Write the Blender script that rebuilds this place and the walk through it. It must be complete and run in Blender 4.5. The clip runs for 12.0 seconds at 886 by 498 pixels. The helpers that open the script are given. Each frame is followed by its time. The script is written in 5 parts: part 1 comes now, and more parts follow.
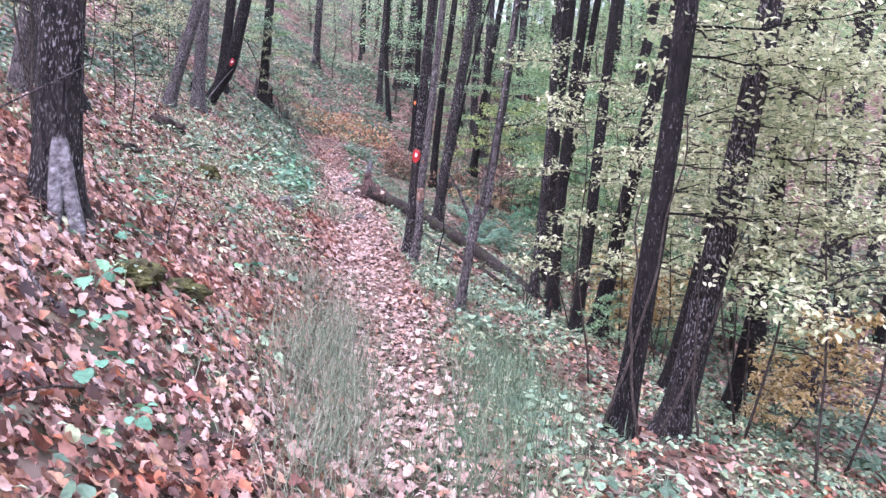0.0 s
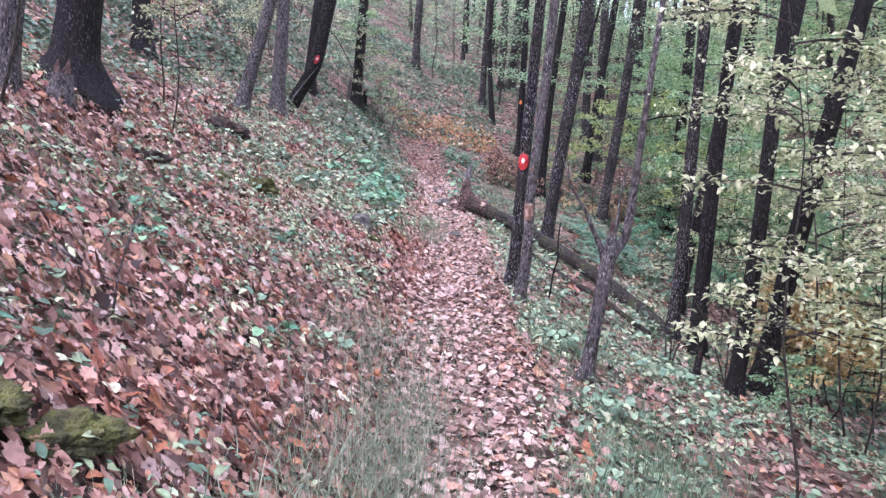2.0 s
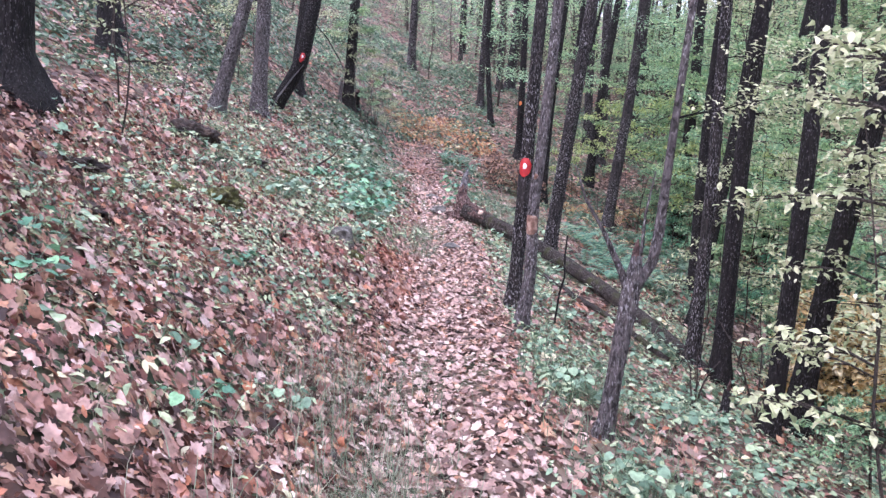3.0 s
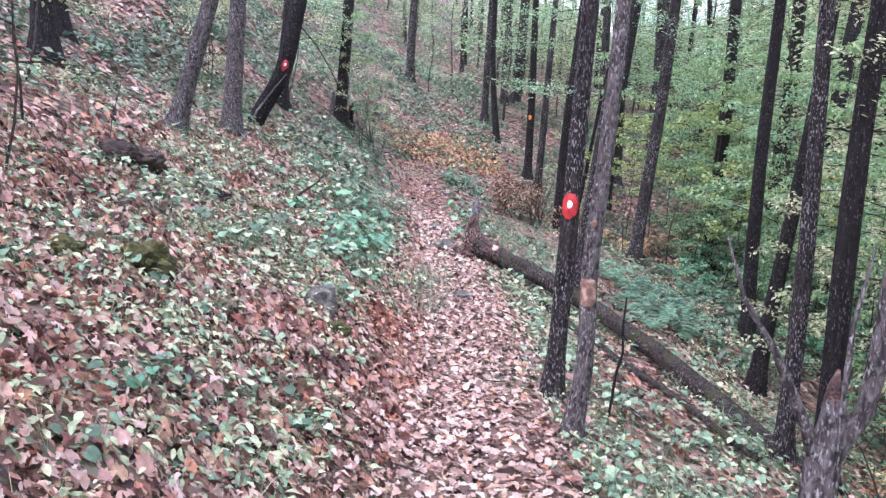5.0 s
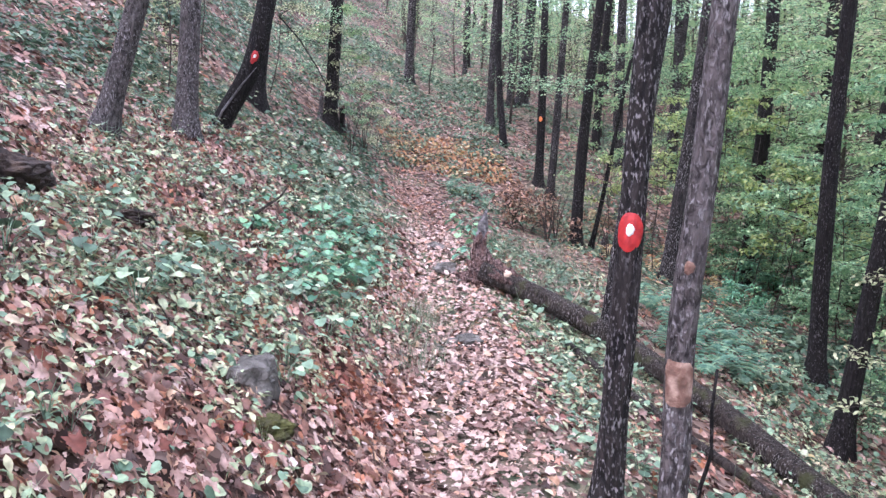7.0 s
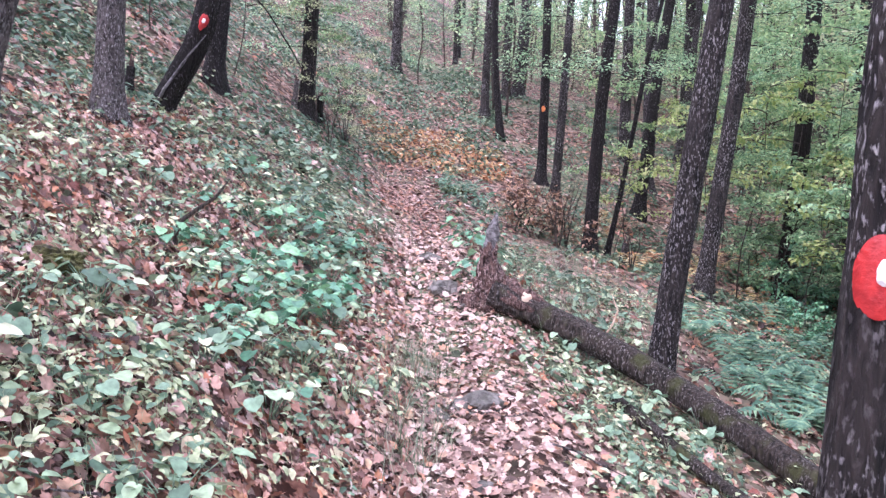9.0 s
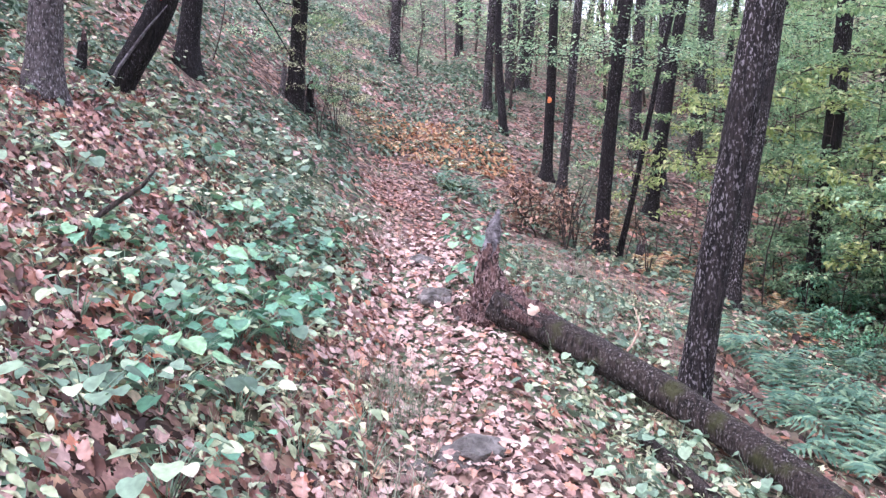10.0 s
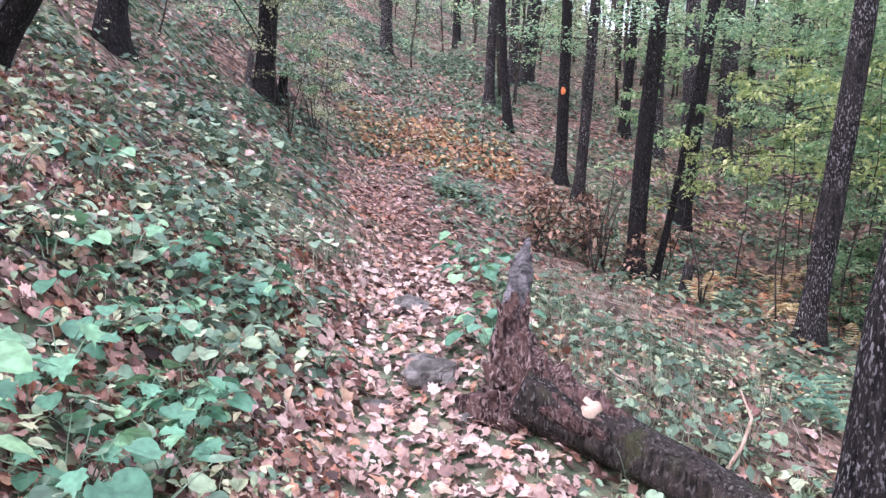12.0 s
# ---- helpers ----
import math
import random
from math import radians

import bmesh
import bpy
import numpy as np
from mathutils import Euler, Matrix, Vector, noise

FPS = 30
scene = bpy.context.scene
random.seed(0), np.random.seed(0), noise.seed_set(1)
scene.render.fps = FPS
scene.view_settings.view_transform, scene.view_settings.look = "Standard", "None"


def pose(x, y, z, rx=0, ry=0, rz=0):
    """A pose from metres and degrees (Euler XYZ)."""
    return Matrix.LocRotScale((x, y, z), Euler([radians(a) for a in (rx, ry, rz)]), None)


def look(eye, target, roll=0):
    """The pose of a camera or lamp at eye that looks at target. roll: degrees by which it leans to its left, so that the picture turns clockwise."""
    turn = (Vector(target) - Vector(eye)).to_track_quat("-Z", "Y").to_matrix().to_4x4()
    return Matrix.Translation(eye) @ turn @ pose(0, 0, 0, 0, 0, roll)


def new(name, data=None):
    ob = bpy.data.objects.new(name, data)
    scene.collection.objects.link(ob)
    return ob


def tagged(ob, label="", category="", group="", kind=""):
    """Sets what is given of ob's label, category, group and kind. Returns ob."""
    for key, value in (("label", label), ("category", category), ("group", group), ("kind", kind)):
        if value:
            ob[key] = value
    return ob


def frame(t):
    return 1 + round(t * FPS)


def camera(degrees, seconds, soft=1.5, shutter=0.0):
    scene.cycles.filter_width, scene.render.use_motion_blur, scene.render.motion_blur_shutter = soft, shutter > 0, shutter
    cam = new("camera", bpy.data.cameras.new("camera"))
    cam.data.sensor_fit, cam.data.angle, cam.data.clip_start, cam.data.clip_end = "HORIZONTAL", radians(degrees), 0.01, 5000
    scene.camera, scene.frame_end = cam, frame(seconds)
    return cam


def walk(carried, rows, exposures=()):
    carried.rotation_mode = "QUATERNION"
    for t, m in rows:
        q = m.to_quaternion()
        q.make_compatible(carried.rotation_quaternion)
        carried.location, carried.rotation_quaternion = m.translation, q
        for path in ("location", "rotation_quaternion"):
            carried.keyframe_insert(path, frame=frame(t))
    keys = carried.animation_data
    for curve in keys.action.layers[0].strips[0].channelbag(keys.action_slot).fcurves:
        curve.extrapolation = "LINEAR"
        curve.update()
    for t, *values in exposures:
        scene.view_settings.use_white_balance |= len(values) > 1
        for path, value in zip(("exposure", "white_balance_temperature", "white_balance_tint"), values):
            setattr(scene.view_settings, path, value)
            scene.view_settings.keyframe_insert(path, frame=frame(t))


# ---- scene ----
cam = camera(61.9, 12.0, soft=1.4)
PATH = [
    (0, (0.126, -0.168, 1.492), (0.121, 1.822, 1.284), 3.3),
    (0.5, (0.115, 0.39, 1.513), (0.045, 2.377, 1.298), 3.0),
    (1, (0.089, 0.96, 1.527), (-0.165, 2.931, 1.306), 3.0),
    (1.5, (0.029, 1.502, 1.537), (-0.254, 3.469, 1.317), 2.8),
    (2, (-0.003, 2.024, 1.553), (-0.289, 3.992, 1.342), 2.7),
    (2.5, (-0.001, 2.493, 1.603), (-0.292, 4.461, 1.395), 2.6),
    (2.7, (-0.015, 2.715, 1.584), (-0.306, 4.683, 1.381), 2.5),
    (4.3, (-0.408, 4.267, 1.767), (-0.669, 6.239, 1.555), 2.3),
    (4.5, (-0.431, 4.493, 1.773), (-0.699, 6.467, 1.595), 2.1),
    (5, (-0.506, 4.972, 1.799), (-0.787, 6.945, 1.631), 2.3),
    (5.5, (-0.611, 5.429, 1.829), (-0.893, 7.403, 1.671), 2.3),
    (6, (-0.643, 5.919, 1.846), (-0.948, 7.89, 1.7), 2.2),
    (6.5, (-0.68, 6.374, 1.82), (-0.978, 8.346, 1.67), 2.0),
    (7, (-0.72, 6.864, 1.849), (-1.017, 8.836, 1.702), 1.6),
    (7.5, (-0.814, 7.341, 1.878), (-1.103, 9.314, 1.725), 1.3),
    (7.7, (-0.88, 7.559, 1.869), (-1.149, 9.535, 1.722), 1.3),
    (9.3, (-1.122, 9.077, 1.84), (-1.384, 11.054, 1.69), 1.6),
    (9.5, (-1.122, 9.297, 1.806), (-1.394, 11.274, 1.665), 1.7),
    (10, (-1.162, 9.777, 1.805), (-1.431, 11.753, 1.652), 1.8),
    (10.5, (-1.263, 10.299, 1.816), (-1.523, 12.275, 1.654), 1.7),
    (11, (-1.341, 10.826, 1.823), (-1.616, 12.801, 1.665), 1.7),
    (11.5, (-1.432, 11.351, 1.842), (-1.697, 13.327, 1.691), 1.7),
    (12, (-1.456, 11.833, 1.895), (-1.717, 13.81, 1.744), 1.6),
]
walk(cam, [(t, look(eye, target, roll)) for t, eye, target, roll in PATH], [(0, 1.9, 5400, 38), (2, 1.72, 5400, 35), (5, 1.88, 5400, 30), (6, 1.72, 5400, 30), (7.5, 1.86, 5450, 29), (9.5, 1.92, 5500, 36), (10.5, 1.88, 5500, 36), (12, 1.76, 5550, 33)])

# ---- light ----
SUN_HEIGHT, SUN_TURN = 48, 215
world = bpy.data.worlds.new("world")
scene.world = world
world.use_nodes = True
wn, wl = world.node_tree.nodes, world.node_tree.links
wn.clear()
sky = wn.new("ShaderNodeTexSky")
sky.sky_type, sky.sun_disc = "NISHITA", False
sky.sun_elevation, sky.sun_rotation = radians(SUN_HEIGHT), radians(SUN_TURN)
sky.air_density, sky.dust_density, sky.ozone_density = 1.0, 6.0, 1.0
back = wn.new("ShaderNodeBackground")
back.inputs["Strength"].default_value = 0.15
veil = wn.new("ShaderNodeMix")
veil.data_type = "RGBA"
veil.inputs[0].default_value = 0.75
veil.inputs[7].default_value = (9.5, 9.7, 10.0, 1)
wout = wn.new("ShaderNodeOutputWorld")
wl.new(sky.outputs[0], veil.inputs[6])
wl.new(veil.outputs[2], back.inputs[0])
wl.new(back.outputs[0], wout.inputs[0])
sun = new("sun", bpy.data.lights.new("sun", "SUN"))
sun.data.energy, sun.data.angle, sun.data.color = 1.0, radians(25), (1.0, 0.97, 0.92)
sun.matrix_world = look((0, 0, 60), Vector((0, 0, 60)) - Vector((math.sin(radians(SUN_TURN)) * math.cos(radians(SUN_HEIGHT)), math.cos(radians(SUN_TURN)) * math.cos(radians(SUN_HEIGHT)), math.sin(radians(SUN_HEIGHT)))))

# ---- helpers of this scene ----
rng = np.random.default_rng(7)
rnd = random.Random(11)


KNOTS = [(-40, .9, -1.6), (-6, .45, -.25), (0, .28, -.05), (3.15, .05, 0), (5.24, -.38, .06), (7.77, -.78, .2), (10.7, -1.17, .34),
         (13.3, -1.58, .52), (15.4, -2.05, .86), (16.85, -2.36, 1.12), (18.4, -2.78, 1.32), (22.4, -3.85, 1.94), (26, -4.3, 3.15),
         (33, -4.6, 5.55), (60, -5, 13), (140, -5, 34)]


def smooth(a, b, v):
    u = min(1, max(0, (v - a) / (b - a)))
    return u * u * (3 - 2 * u)


def corner(v, r):
    return (v + math.sqrt(v * v + r * r)) / 2


def trail(y):
    """The trail's middle (x) and height (z) at y."""
    i = 0
    while i < len(KNOTS) - 2 and KNOTS[i + 1][0] < y:
        i += 1
    (y1, *a), (y2, *b) = KNOTS[i], KNOTS[i + 1]
    y0, *p = KNOTS[max(i - 1, 0)]
    y3, *q = KNOTS[min(i + 2, len(KNOTS) - 1)]
    u, out = (y - y1) / (y2 - y1), []
    u = min(1.5, max(-.5, u))
    for k in (0, 1):
        m1 = (b[k] - p[k]) / (y2 - y0) * (y2 - y1)
        m2 = (q[k] - a[k]) / (y3 - y1) * (y2 - y1)
        out.append((2 * u**3 - 3 * u**2 + 1) * a[k] + (u**3 - 2 * u**2 + u) * m1 + (3 * u**2 - 2 * u**3) * b[k] + (u**3 - u**2) * m2)
    return out


def lie(x, y):
    """The hillside without its small bumps: a bank on one side of the trail, a falling slope and the far side of the ravine on the other."""
    xp, zp = trail(y)
    d = x - xp
    up = .57 + .1 * (1 - smooth(4, 8, y)) + .24 * smooth(16.5, 20, y) * (1 - smooth(24, 30, y))
    z = zp + up * corner(-d - .33, .22 + .25 * smooth(15, 18, y)) - (.295 + .1 * smooth(7, 10, y) * (1 - smooth(14, 17, y))) * corner(d - .42, .2) + .56 * corner(d - 8.5, 2)
    z -= .06 * corner(y - 34, 6) * smooth(8, 17, d)
    return z - .16 * corner(-d - 9, 2)


def bumps(x, y):
    """Small unevenness of the forest floor, less on the trodden trail."""
    xp, _ = trail(y)
    d = abs(x - xp)
    k = .25 + .75 * smooth(.3, 1.1, d)
    n = noise.noise(Vector((x * .55, y * .55, 3))) * .12 + noise.noise(Vector((x * 1.7, y * 1.7, 9))) * .05
    n += noise.noise(Vector((x * 5, y * 5, 4))) * .014
    return n * k - .03 * (1 - smooth(.1, .5, d))


def floor_z(x, y):
    return lie(x, y) + bumps(x, y)


def mesh_of(name, verts, faces, material=None, flat=False):
    me = bpy.data.meshes.new(name)
    me.from_pydata([tuple(v) for v in verts], [], [tuple(f) for f in faces])
    if material:
        me.materials.append(material)
    if not flat:
        me.polygons.foreach_set("use_smooth", [True] * len(me.polygons))
    me.update()
    return me


def tri_mesh(name, verts, tris, material):
    """A mesh of many triangles from arrays (n, 3)."""
    me = bpy.data.meshes.new(name)
    me.vertices.add(len(verts))
    me.vertices.foreach_set("co", np.asarray(verts, dtype=np.float32).ravel())
    me.loops.add(len(tris) * 3)
    me.loops.foreach_set("vertex_index", np.asarray(tris, dtype=np.int32).ravel())
    me.polygons.add(len(tris))
    me.polygons.foreach_set("loop_start", np.arange(0, len(tris) * 3, 3, dtype=np.int32))
    me.materials.append(material)
    me.update(calc_edges=True)
    return me


def part(name, me, parent, label="", at=None):
    ob = new(name, me)
    ob.parent = parent
    if at is not None:
        ob.matrix_local = at
    if label:
        ob["label"] = label
    return ob


def thing(name, at, label, category, group="", kind=""):
    ob = new(name)
    ob.empty_display_size = .1
    ob.matrix_world = at
    return tagged(ob, label, category, group, kind)


def tube(points, radii, segs=10, rough=0.0, seed=0.0, cap=True, lobes=0.0):
    """Verts and faces of a tapering limb along points; rough: uneven skin as a share of the radius."""
    pts = [Vector(p) for p in points]
    verts, faces = [], []
    for i, p in enumerate(pts):
        way = (pts[min(i + 1, len(pts) - 1)] - pts[max(i - 1, 0)]).normalized()
        side = way.cross(Vector((0, 1, .02) if abs(way.y) < .8 else (1, 0, .02))).normalized()
        other = way.cross(side)
        for k in range(segs):
            a = math.tau * k / segs
            w = side * math.cos(a) + other * math.sin(a)
            r = radii[i]
            if rough:
                q = p + w * r
                n = noise.noise(Vector((math.cos(a) * 2.2 + seed, math.sin(a) * 2.2, p.length * 1.4 + seed)))
                n += .6 * noise.noise(Vector((math.cos(a) * 7 + seed, math.sin(a) * 7, p.length * 3.5)))
                r *= 1 + rough * n
            if lobes:
                r *= 1 + lobes * math.exp(-max(p.z, 0) / .16) * (.5 + .5 * math.sin(a * 5 + seed)) * .6
            verts.append(p + w * r)
    for i in range(len(pts) - 1):
        for k in range(segs):
            a, b = i * segs + k, i * segs + (k + 1) % segs
            faces.append((a, b, b + segs, a + segs))
    if cap:
        faces.append(tuple(range(segs))[::-1])
        faces.append(tuple(range((len(pts) - 1) * segs, len(pts) * segs)))
    return verts, faces


def graft(verts, faces, base, points, radii):
    """A side twig that grows out of the skin of a limb: base names vertices of the limb, the twig goes on through points."""
    n, last = len(base), list(base)
    way = (Vector(points[-1]) - Vector(points[0])).normalized() if len(points) > 1 else (Vector(points[0]) - Vector(verts[base[0]])).normalized()
    side = way.cross(Vector((0, .02, 1) if abs(way.z) < .8 else (1, 0, .02))).normalized()
    other = way.cross(side)
    for p, r in zip(points, radii):
        k = len(verts)
        verts += [Vector(p) + (side * math.cos(math.tau * i / n) + other * math.sin(math.tau * i / n)) * r for i in range(n)]
        faces += [(last[i], last[(i + 1) % n], k + (i + 1) % n, k + i) for i in range(n)]
        last = list(range(k, k + n))
    faces.append(tuple(last))


# leaf outlines: (x, y) with the stalk at the origin and the tip at y = 1
def outline(kind):
    if kind == "lobed":      # sycamore or maple, five lobes
        half = [(.0, .0), (.20, -.02), (.42, .16), (.34, .30), (.52, .50), (.30, .55), (.22, .78), (.1, .74)]
    elif kind == "oak":
        half = [(.0, .0), (.12, .1), (.2, .26), (.13, .38), (.3, .52), (.2, .66), (.26, .8), (.1, .93)]
    elif kind == "heart":
        half = [(.0, .08), (.17, -.03), (.38, .06), (.5, .3), (.45, .58), (.26, .84)]
    else:                    # beech or hornbeam
        half = [(.0, .0), (.2, .25), (.24, .52), (.14, .8)]
    pts = half + [(.0, 1.0)] + [(-x, y) for x, y in half[:0:-1]]
    return np.array([(x, y - .0, 0) for x, y in pts])


def leaf_template(kind, curl=.25, fold=.2):
    """A leaf blade as a fan round a point on its midrib, folded along it and curled at the tip."""
    p = outline(kind)
    mid = np.array([[0, .45, 0]])
    v = np.vstack([mid, p])
    v[:, 2] = fold * np.abs(v[:, 0]) - curl * (v[:, 1] - .35)**2 + curl * .1 * np.sin(v[:, 0] * 17 + v[:, 1] * 9)
    n = len(p)
    t = np.array([(0, 1 + i, 1 + (i + 1) % n) for i in range(n)])
    return v, t


def simple_leaf(fold=.25):
    return np.array([(0, 0, 0), (.27, .45, fold * .27), (0, 1, -.1), (-.27, .45, fold * .27)]), np.array([(0, 1, 2), (0, 2, 3)])


def turns(yaw, pitch, roll):
    """Rotation matrices (n, 3, 3): roll about y, pitch about x, yaw about z."""
    n = len(yaw)
    c, s = np.cos, np.sin
    o, z = np.ones(n), np.zeros(n)
    ry = np.stack([c(roll), z, s(roll), z, o, z, -s(roll), z, c(roll)], 1).reshape(n, 3, 3)
    rx = np.stack([o, z, z, z, c(pitch), -s(pitch), z, s(pitch), c(pitch)], 1).reshape(n, 3, 3)
    rz = np.stack([c(yaw), -s(yaw), z, s(yaw), c(yaw), z, z, z, o], 1).reshape(n, 3, 3)
    return rz @ rx @ ry


def strew(template, places, rot, size):
    """Copies of a template, turned, scaled and set down: verts and triangles."""
    v, t = template
    n = len(places)
    out = np.einsum("nij,kj->nki", rot, v) * np.asarray(size).reshape(n, 1, 1) + places[:, None, :]
    tris = (t[None] + (np.arange(n) * len(v))[:, None, None]).reshape(-1, 3)
    return out.reshape(-1, 3), tris


def stack(sets):
    vs, ts, k = [], [], 0
    for v, t in sets:
        vs.append(v)
        ts.append(t + k)
        k += len(v)
    return np.vstack(vs), np.vstack(ts)


# ---- materials ----
def nodes_of(name):
    m = bpy.data.materials.new(name)
    m.use_nodes = True
    t = m.node_tree
    return m, t.nodes, t.links, t.nodes["Principled BSDF"]


def ramp(nodes, stops, mode="LINEAR"):
    r = nodes.new("ShaderNodeValToRGB")
    r.color_ramp.interpolation = mode
    while len(r.color_ramp.elements) < len(stops):
        r.color_ramp.elements.new(.5)
    for e, (p, c) in zip(r.color_ramp.elements, stops):
        e.position, e.color = p, (*c, 1)
    return r


def leaf_material(name, stops, translucent=.3, rough=.6, by_object=False, spots=.35, russet=0.0):
    """Leaves of mixed colours, each with its own tone, blotched, some light coming through."""
    m, n, l, b = nodes_of(name)
    if by_object:
        pick = n.new("ShaderNodeObjectInfo").outputs["Random"]
    else:
        pick = n.new("ShaderNodeNewGeometry").outputs["Random Per Island"]
    r = ramp(n, stops)
    l.new(pick, r.inputs[0])
    co = n.new("ShaderNodeTexCoord")
    tex = n.new("ShaderNodeTexNoise")
    tex.inputs["Scale"].default_value, tex.inputs["Detail"].default_value = 38, 3
    l.new(co.outputs["Object"], tex.inputs["Vector"])
    tone = ramp(n, [(.3, (1 - spots,) * 3), (.7, (1.0 + spots * .6,) * 3)])
    l.new(tex.outputs["Fac"], tone.inputs[0])
    mix = n.new("ShaderNodeMix")
    mix.data_type, mix.blend_type = "RGBA", "MULTIPLY"
    mix.inputs[0].default_value = 1
    l.new(r.outputs[0], mix.inputs[6])
    l.new(tone.outputs[0], mix.inputs[7])
    last = mix.outputs[2]
    if russet:
        drift = n.new("ShaderNodeTexNoise")
        drift.inputs["Scale"].default_value, drift.inputs["Detail"].default_value = 1.3, 4
        l.new(co.outputs["Object"], drift.inputs["Vector"])
        where = ramp(n, [(.42, (1.06, 1.06, 1.06)), (.56, (1, .93, .9)), (.68, (1.02, 1 - russet, 1 - russet * 1.5))])
        l.new(drift.outputs["Fac"], where.inputs[0])
        kind = n.new("ShaderNodeMix")
        kind.data_type, kind.blend_type = "RGBA", "MULTIPLY"
        kind.inputs[0].default_value = 1
        l.new(last, kind.inputs[6])
        l.new(where.outputs[0], kind.inputs[7])
        last = kind.outputs[2]
    l.new(last, b.inputs["Base Color"])
    b.inputs["Roughness"].default_value = rough
    b.inputs["Specular IOR Level"].default_value = .35
    through_ = n.new("ShaderNodeBsdfTranslucent")
    l.new(last, through_.inputs[0])
    add = n.new("ShaderNodeMixShader")
    add.inputs[0].default_value = translucent
    l.new(b.outputs[0], add.inputs[1])
    l.new(through_.outputs[0], add.inputs[2])
    l.new(add.outputs[0], n["Material Output"].inputs[0])
    return m


def bark_material(name, dark, mid, pale, flakes=.55, scale=1.0, moss=0.0, stretch=1.0):
    """Furrowed bark: long vertical ridges, pale flakes on them, dark furrows between."""
    m, n, l, b = nodes_of(name)
    co = n.new("ShaderNodeTexCoord")
    info = n.new("ShaderNodeObjectInfo")
    shift = n.new("ShaderNodeVectorMath")
    shift.operation = "MULTIPLY_ADD"
    l.new(info.outputs["Random"], shift.inputs[0])
    shift.inputs[1].default_value = (31, 17, 23)
    l.new(co.outputs["Object"], shift.inputs[2])
    ridge_map = n.new("ShaderNodeMapping")
    ridge_map.inputs["Scale"].default_value = (34 * scale, 34 * scale, 6.5 * scale / stretch)
    l.new(shift.outputs[0], ridge_map.inputs[0])
    ridge = n.new("ShaderNodeTexNoise")
    ridge.inputs["Scale"].default_value, ridge.inputs["Detail"].default_value, ridge.inputs["Distortion"].default_value = 1, 5, .6
    l.new(ridge_map.outputs[0], ridge.inputs["Vector"])
    plate_map = n.new("ShaderNodeMapping")
    plate_map.inputs["Scale"].default_value = (80 * scale, 80 * scale, 30 * scale)
    l.new(shift.outputs[0], plate_map.inputs[0])
    plate = n.new("ShaderNodeTexNoise")
    plate.inputs["Scale"].default_value, plate.inputs["Detail"].default_value = 1, 4
    l.new(plate_map.outputs[0], plate.inputs["Vector"])
    broad = n.new("ShaderNodeTexNoise")
    broad.inputs["Scale"].default_value, broad.inputs["Detail"].default_value = 2.2, 3
    l.new(shift.outputs[0], broad.inputs["Vector"])
    body = ramp(n, [(.36, dark), (.56, mid), (.8, tuple(c * 1.5 for c in mid))])
    l.new(ridge.outputs["Fac"], body.inputs[0])
    mask = ramp(n, [(flakes, (0, 0, 0)), (flakes + .1, (1, 1, 1))])
    l.new(plate.outputs["Fac"], mask.inputs[0])
    patch = ramp(n, [(.36, (.12,) * 3), (.57, (.9,) * 3)])
    l.new(broad.outputs["Fac"], patch.inputs[0])
    both = n.new("ShaderNodeMath")
    both.operation = "MULTIPLY"
    l.new(mask.outputs[0], both.inputs[0])
    l.new(patch.outputs[0], both.inputs[1])
    mix = n.new("ShaderNodeMix")
    mix.data_type = "RGBA"
    l.new(both.outputs[0], mix.inputs[0])
    l.new(body.outputs[0], mix.inputs[6])
    mix.inputs[7].default_value = (*pale, 1)
    last = mix.outputs[2]
    if moss:
        green = n.new("ShaderNodeTexNoise")
        green.inputs["Scale"].default_value, green.inputs["Detail"].default_value = 5, 4
        l.new(shift.outputs[0], green.inputs["Vector"])
        gm = ramp(n, [(.62 - moss * .3, (0, 0, 0)), (.75 - moss * .3, (1, 1, 1))])
        l.new(green.outputs["Fac"], gm.inputs[0])
        mm = n.new("ShaderNodeMix")
        mm.data_type = "RGBA"
        l.new(gm.outputs[0], mm.inputs[0])
        l.new(last, mm.inputs[6])
        mm.inputs[7].default_value = (.05, .052, .02, 1)
        last = mm.outputs[2]
    l.new(last, b.inputs["Base Color"])
    b.inputs["Roughness"].default_value = .9
    b.inputs["Specular IOR Level"].default_value = .25
    height = n.new("ShaderNodeMath")
    height.operation = "MULTIPLY_ADD"
    l.new(both.outputs[0], height.inputs[0])
    height.inputs[1].default_value = .3
    l.new(ridge.outputs["Fac"], height.inputs[2])
    bump = n.new("ShaderNodeBump")
    bump.inputs["Strength"].default_value, bump.inputs["Distance"].default_value = 1.0, .05
    l.new(height.outputs[0], bump.inputs["Height"])
    l.new(bump.outputs[0], b.inputs["Normal"])
    return m


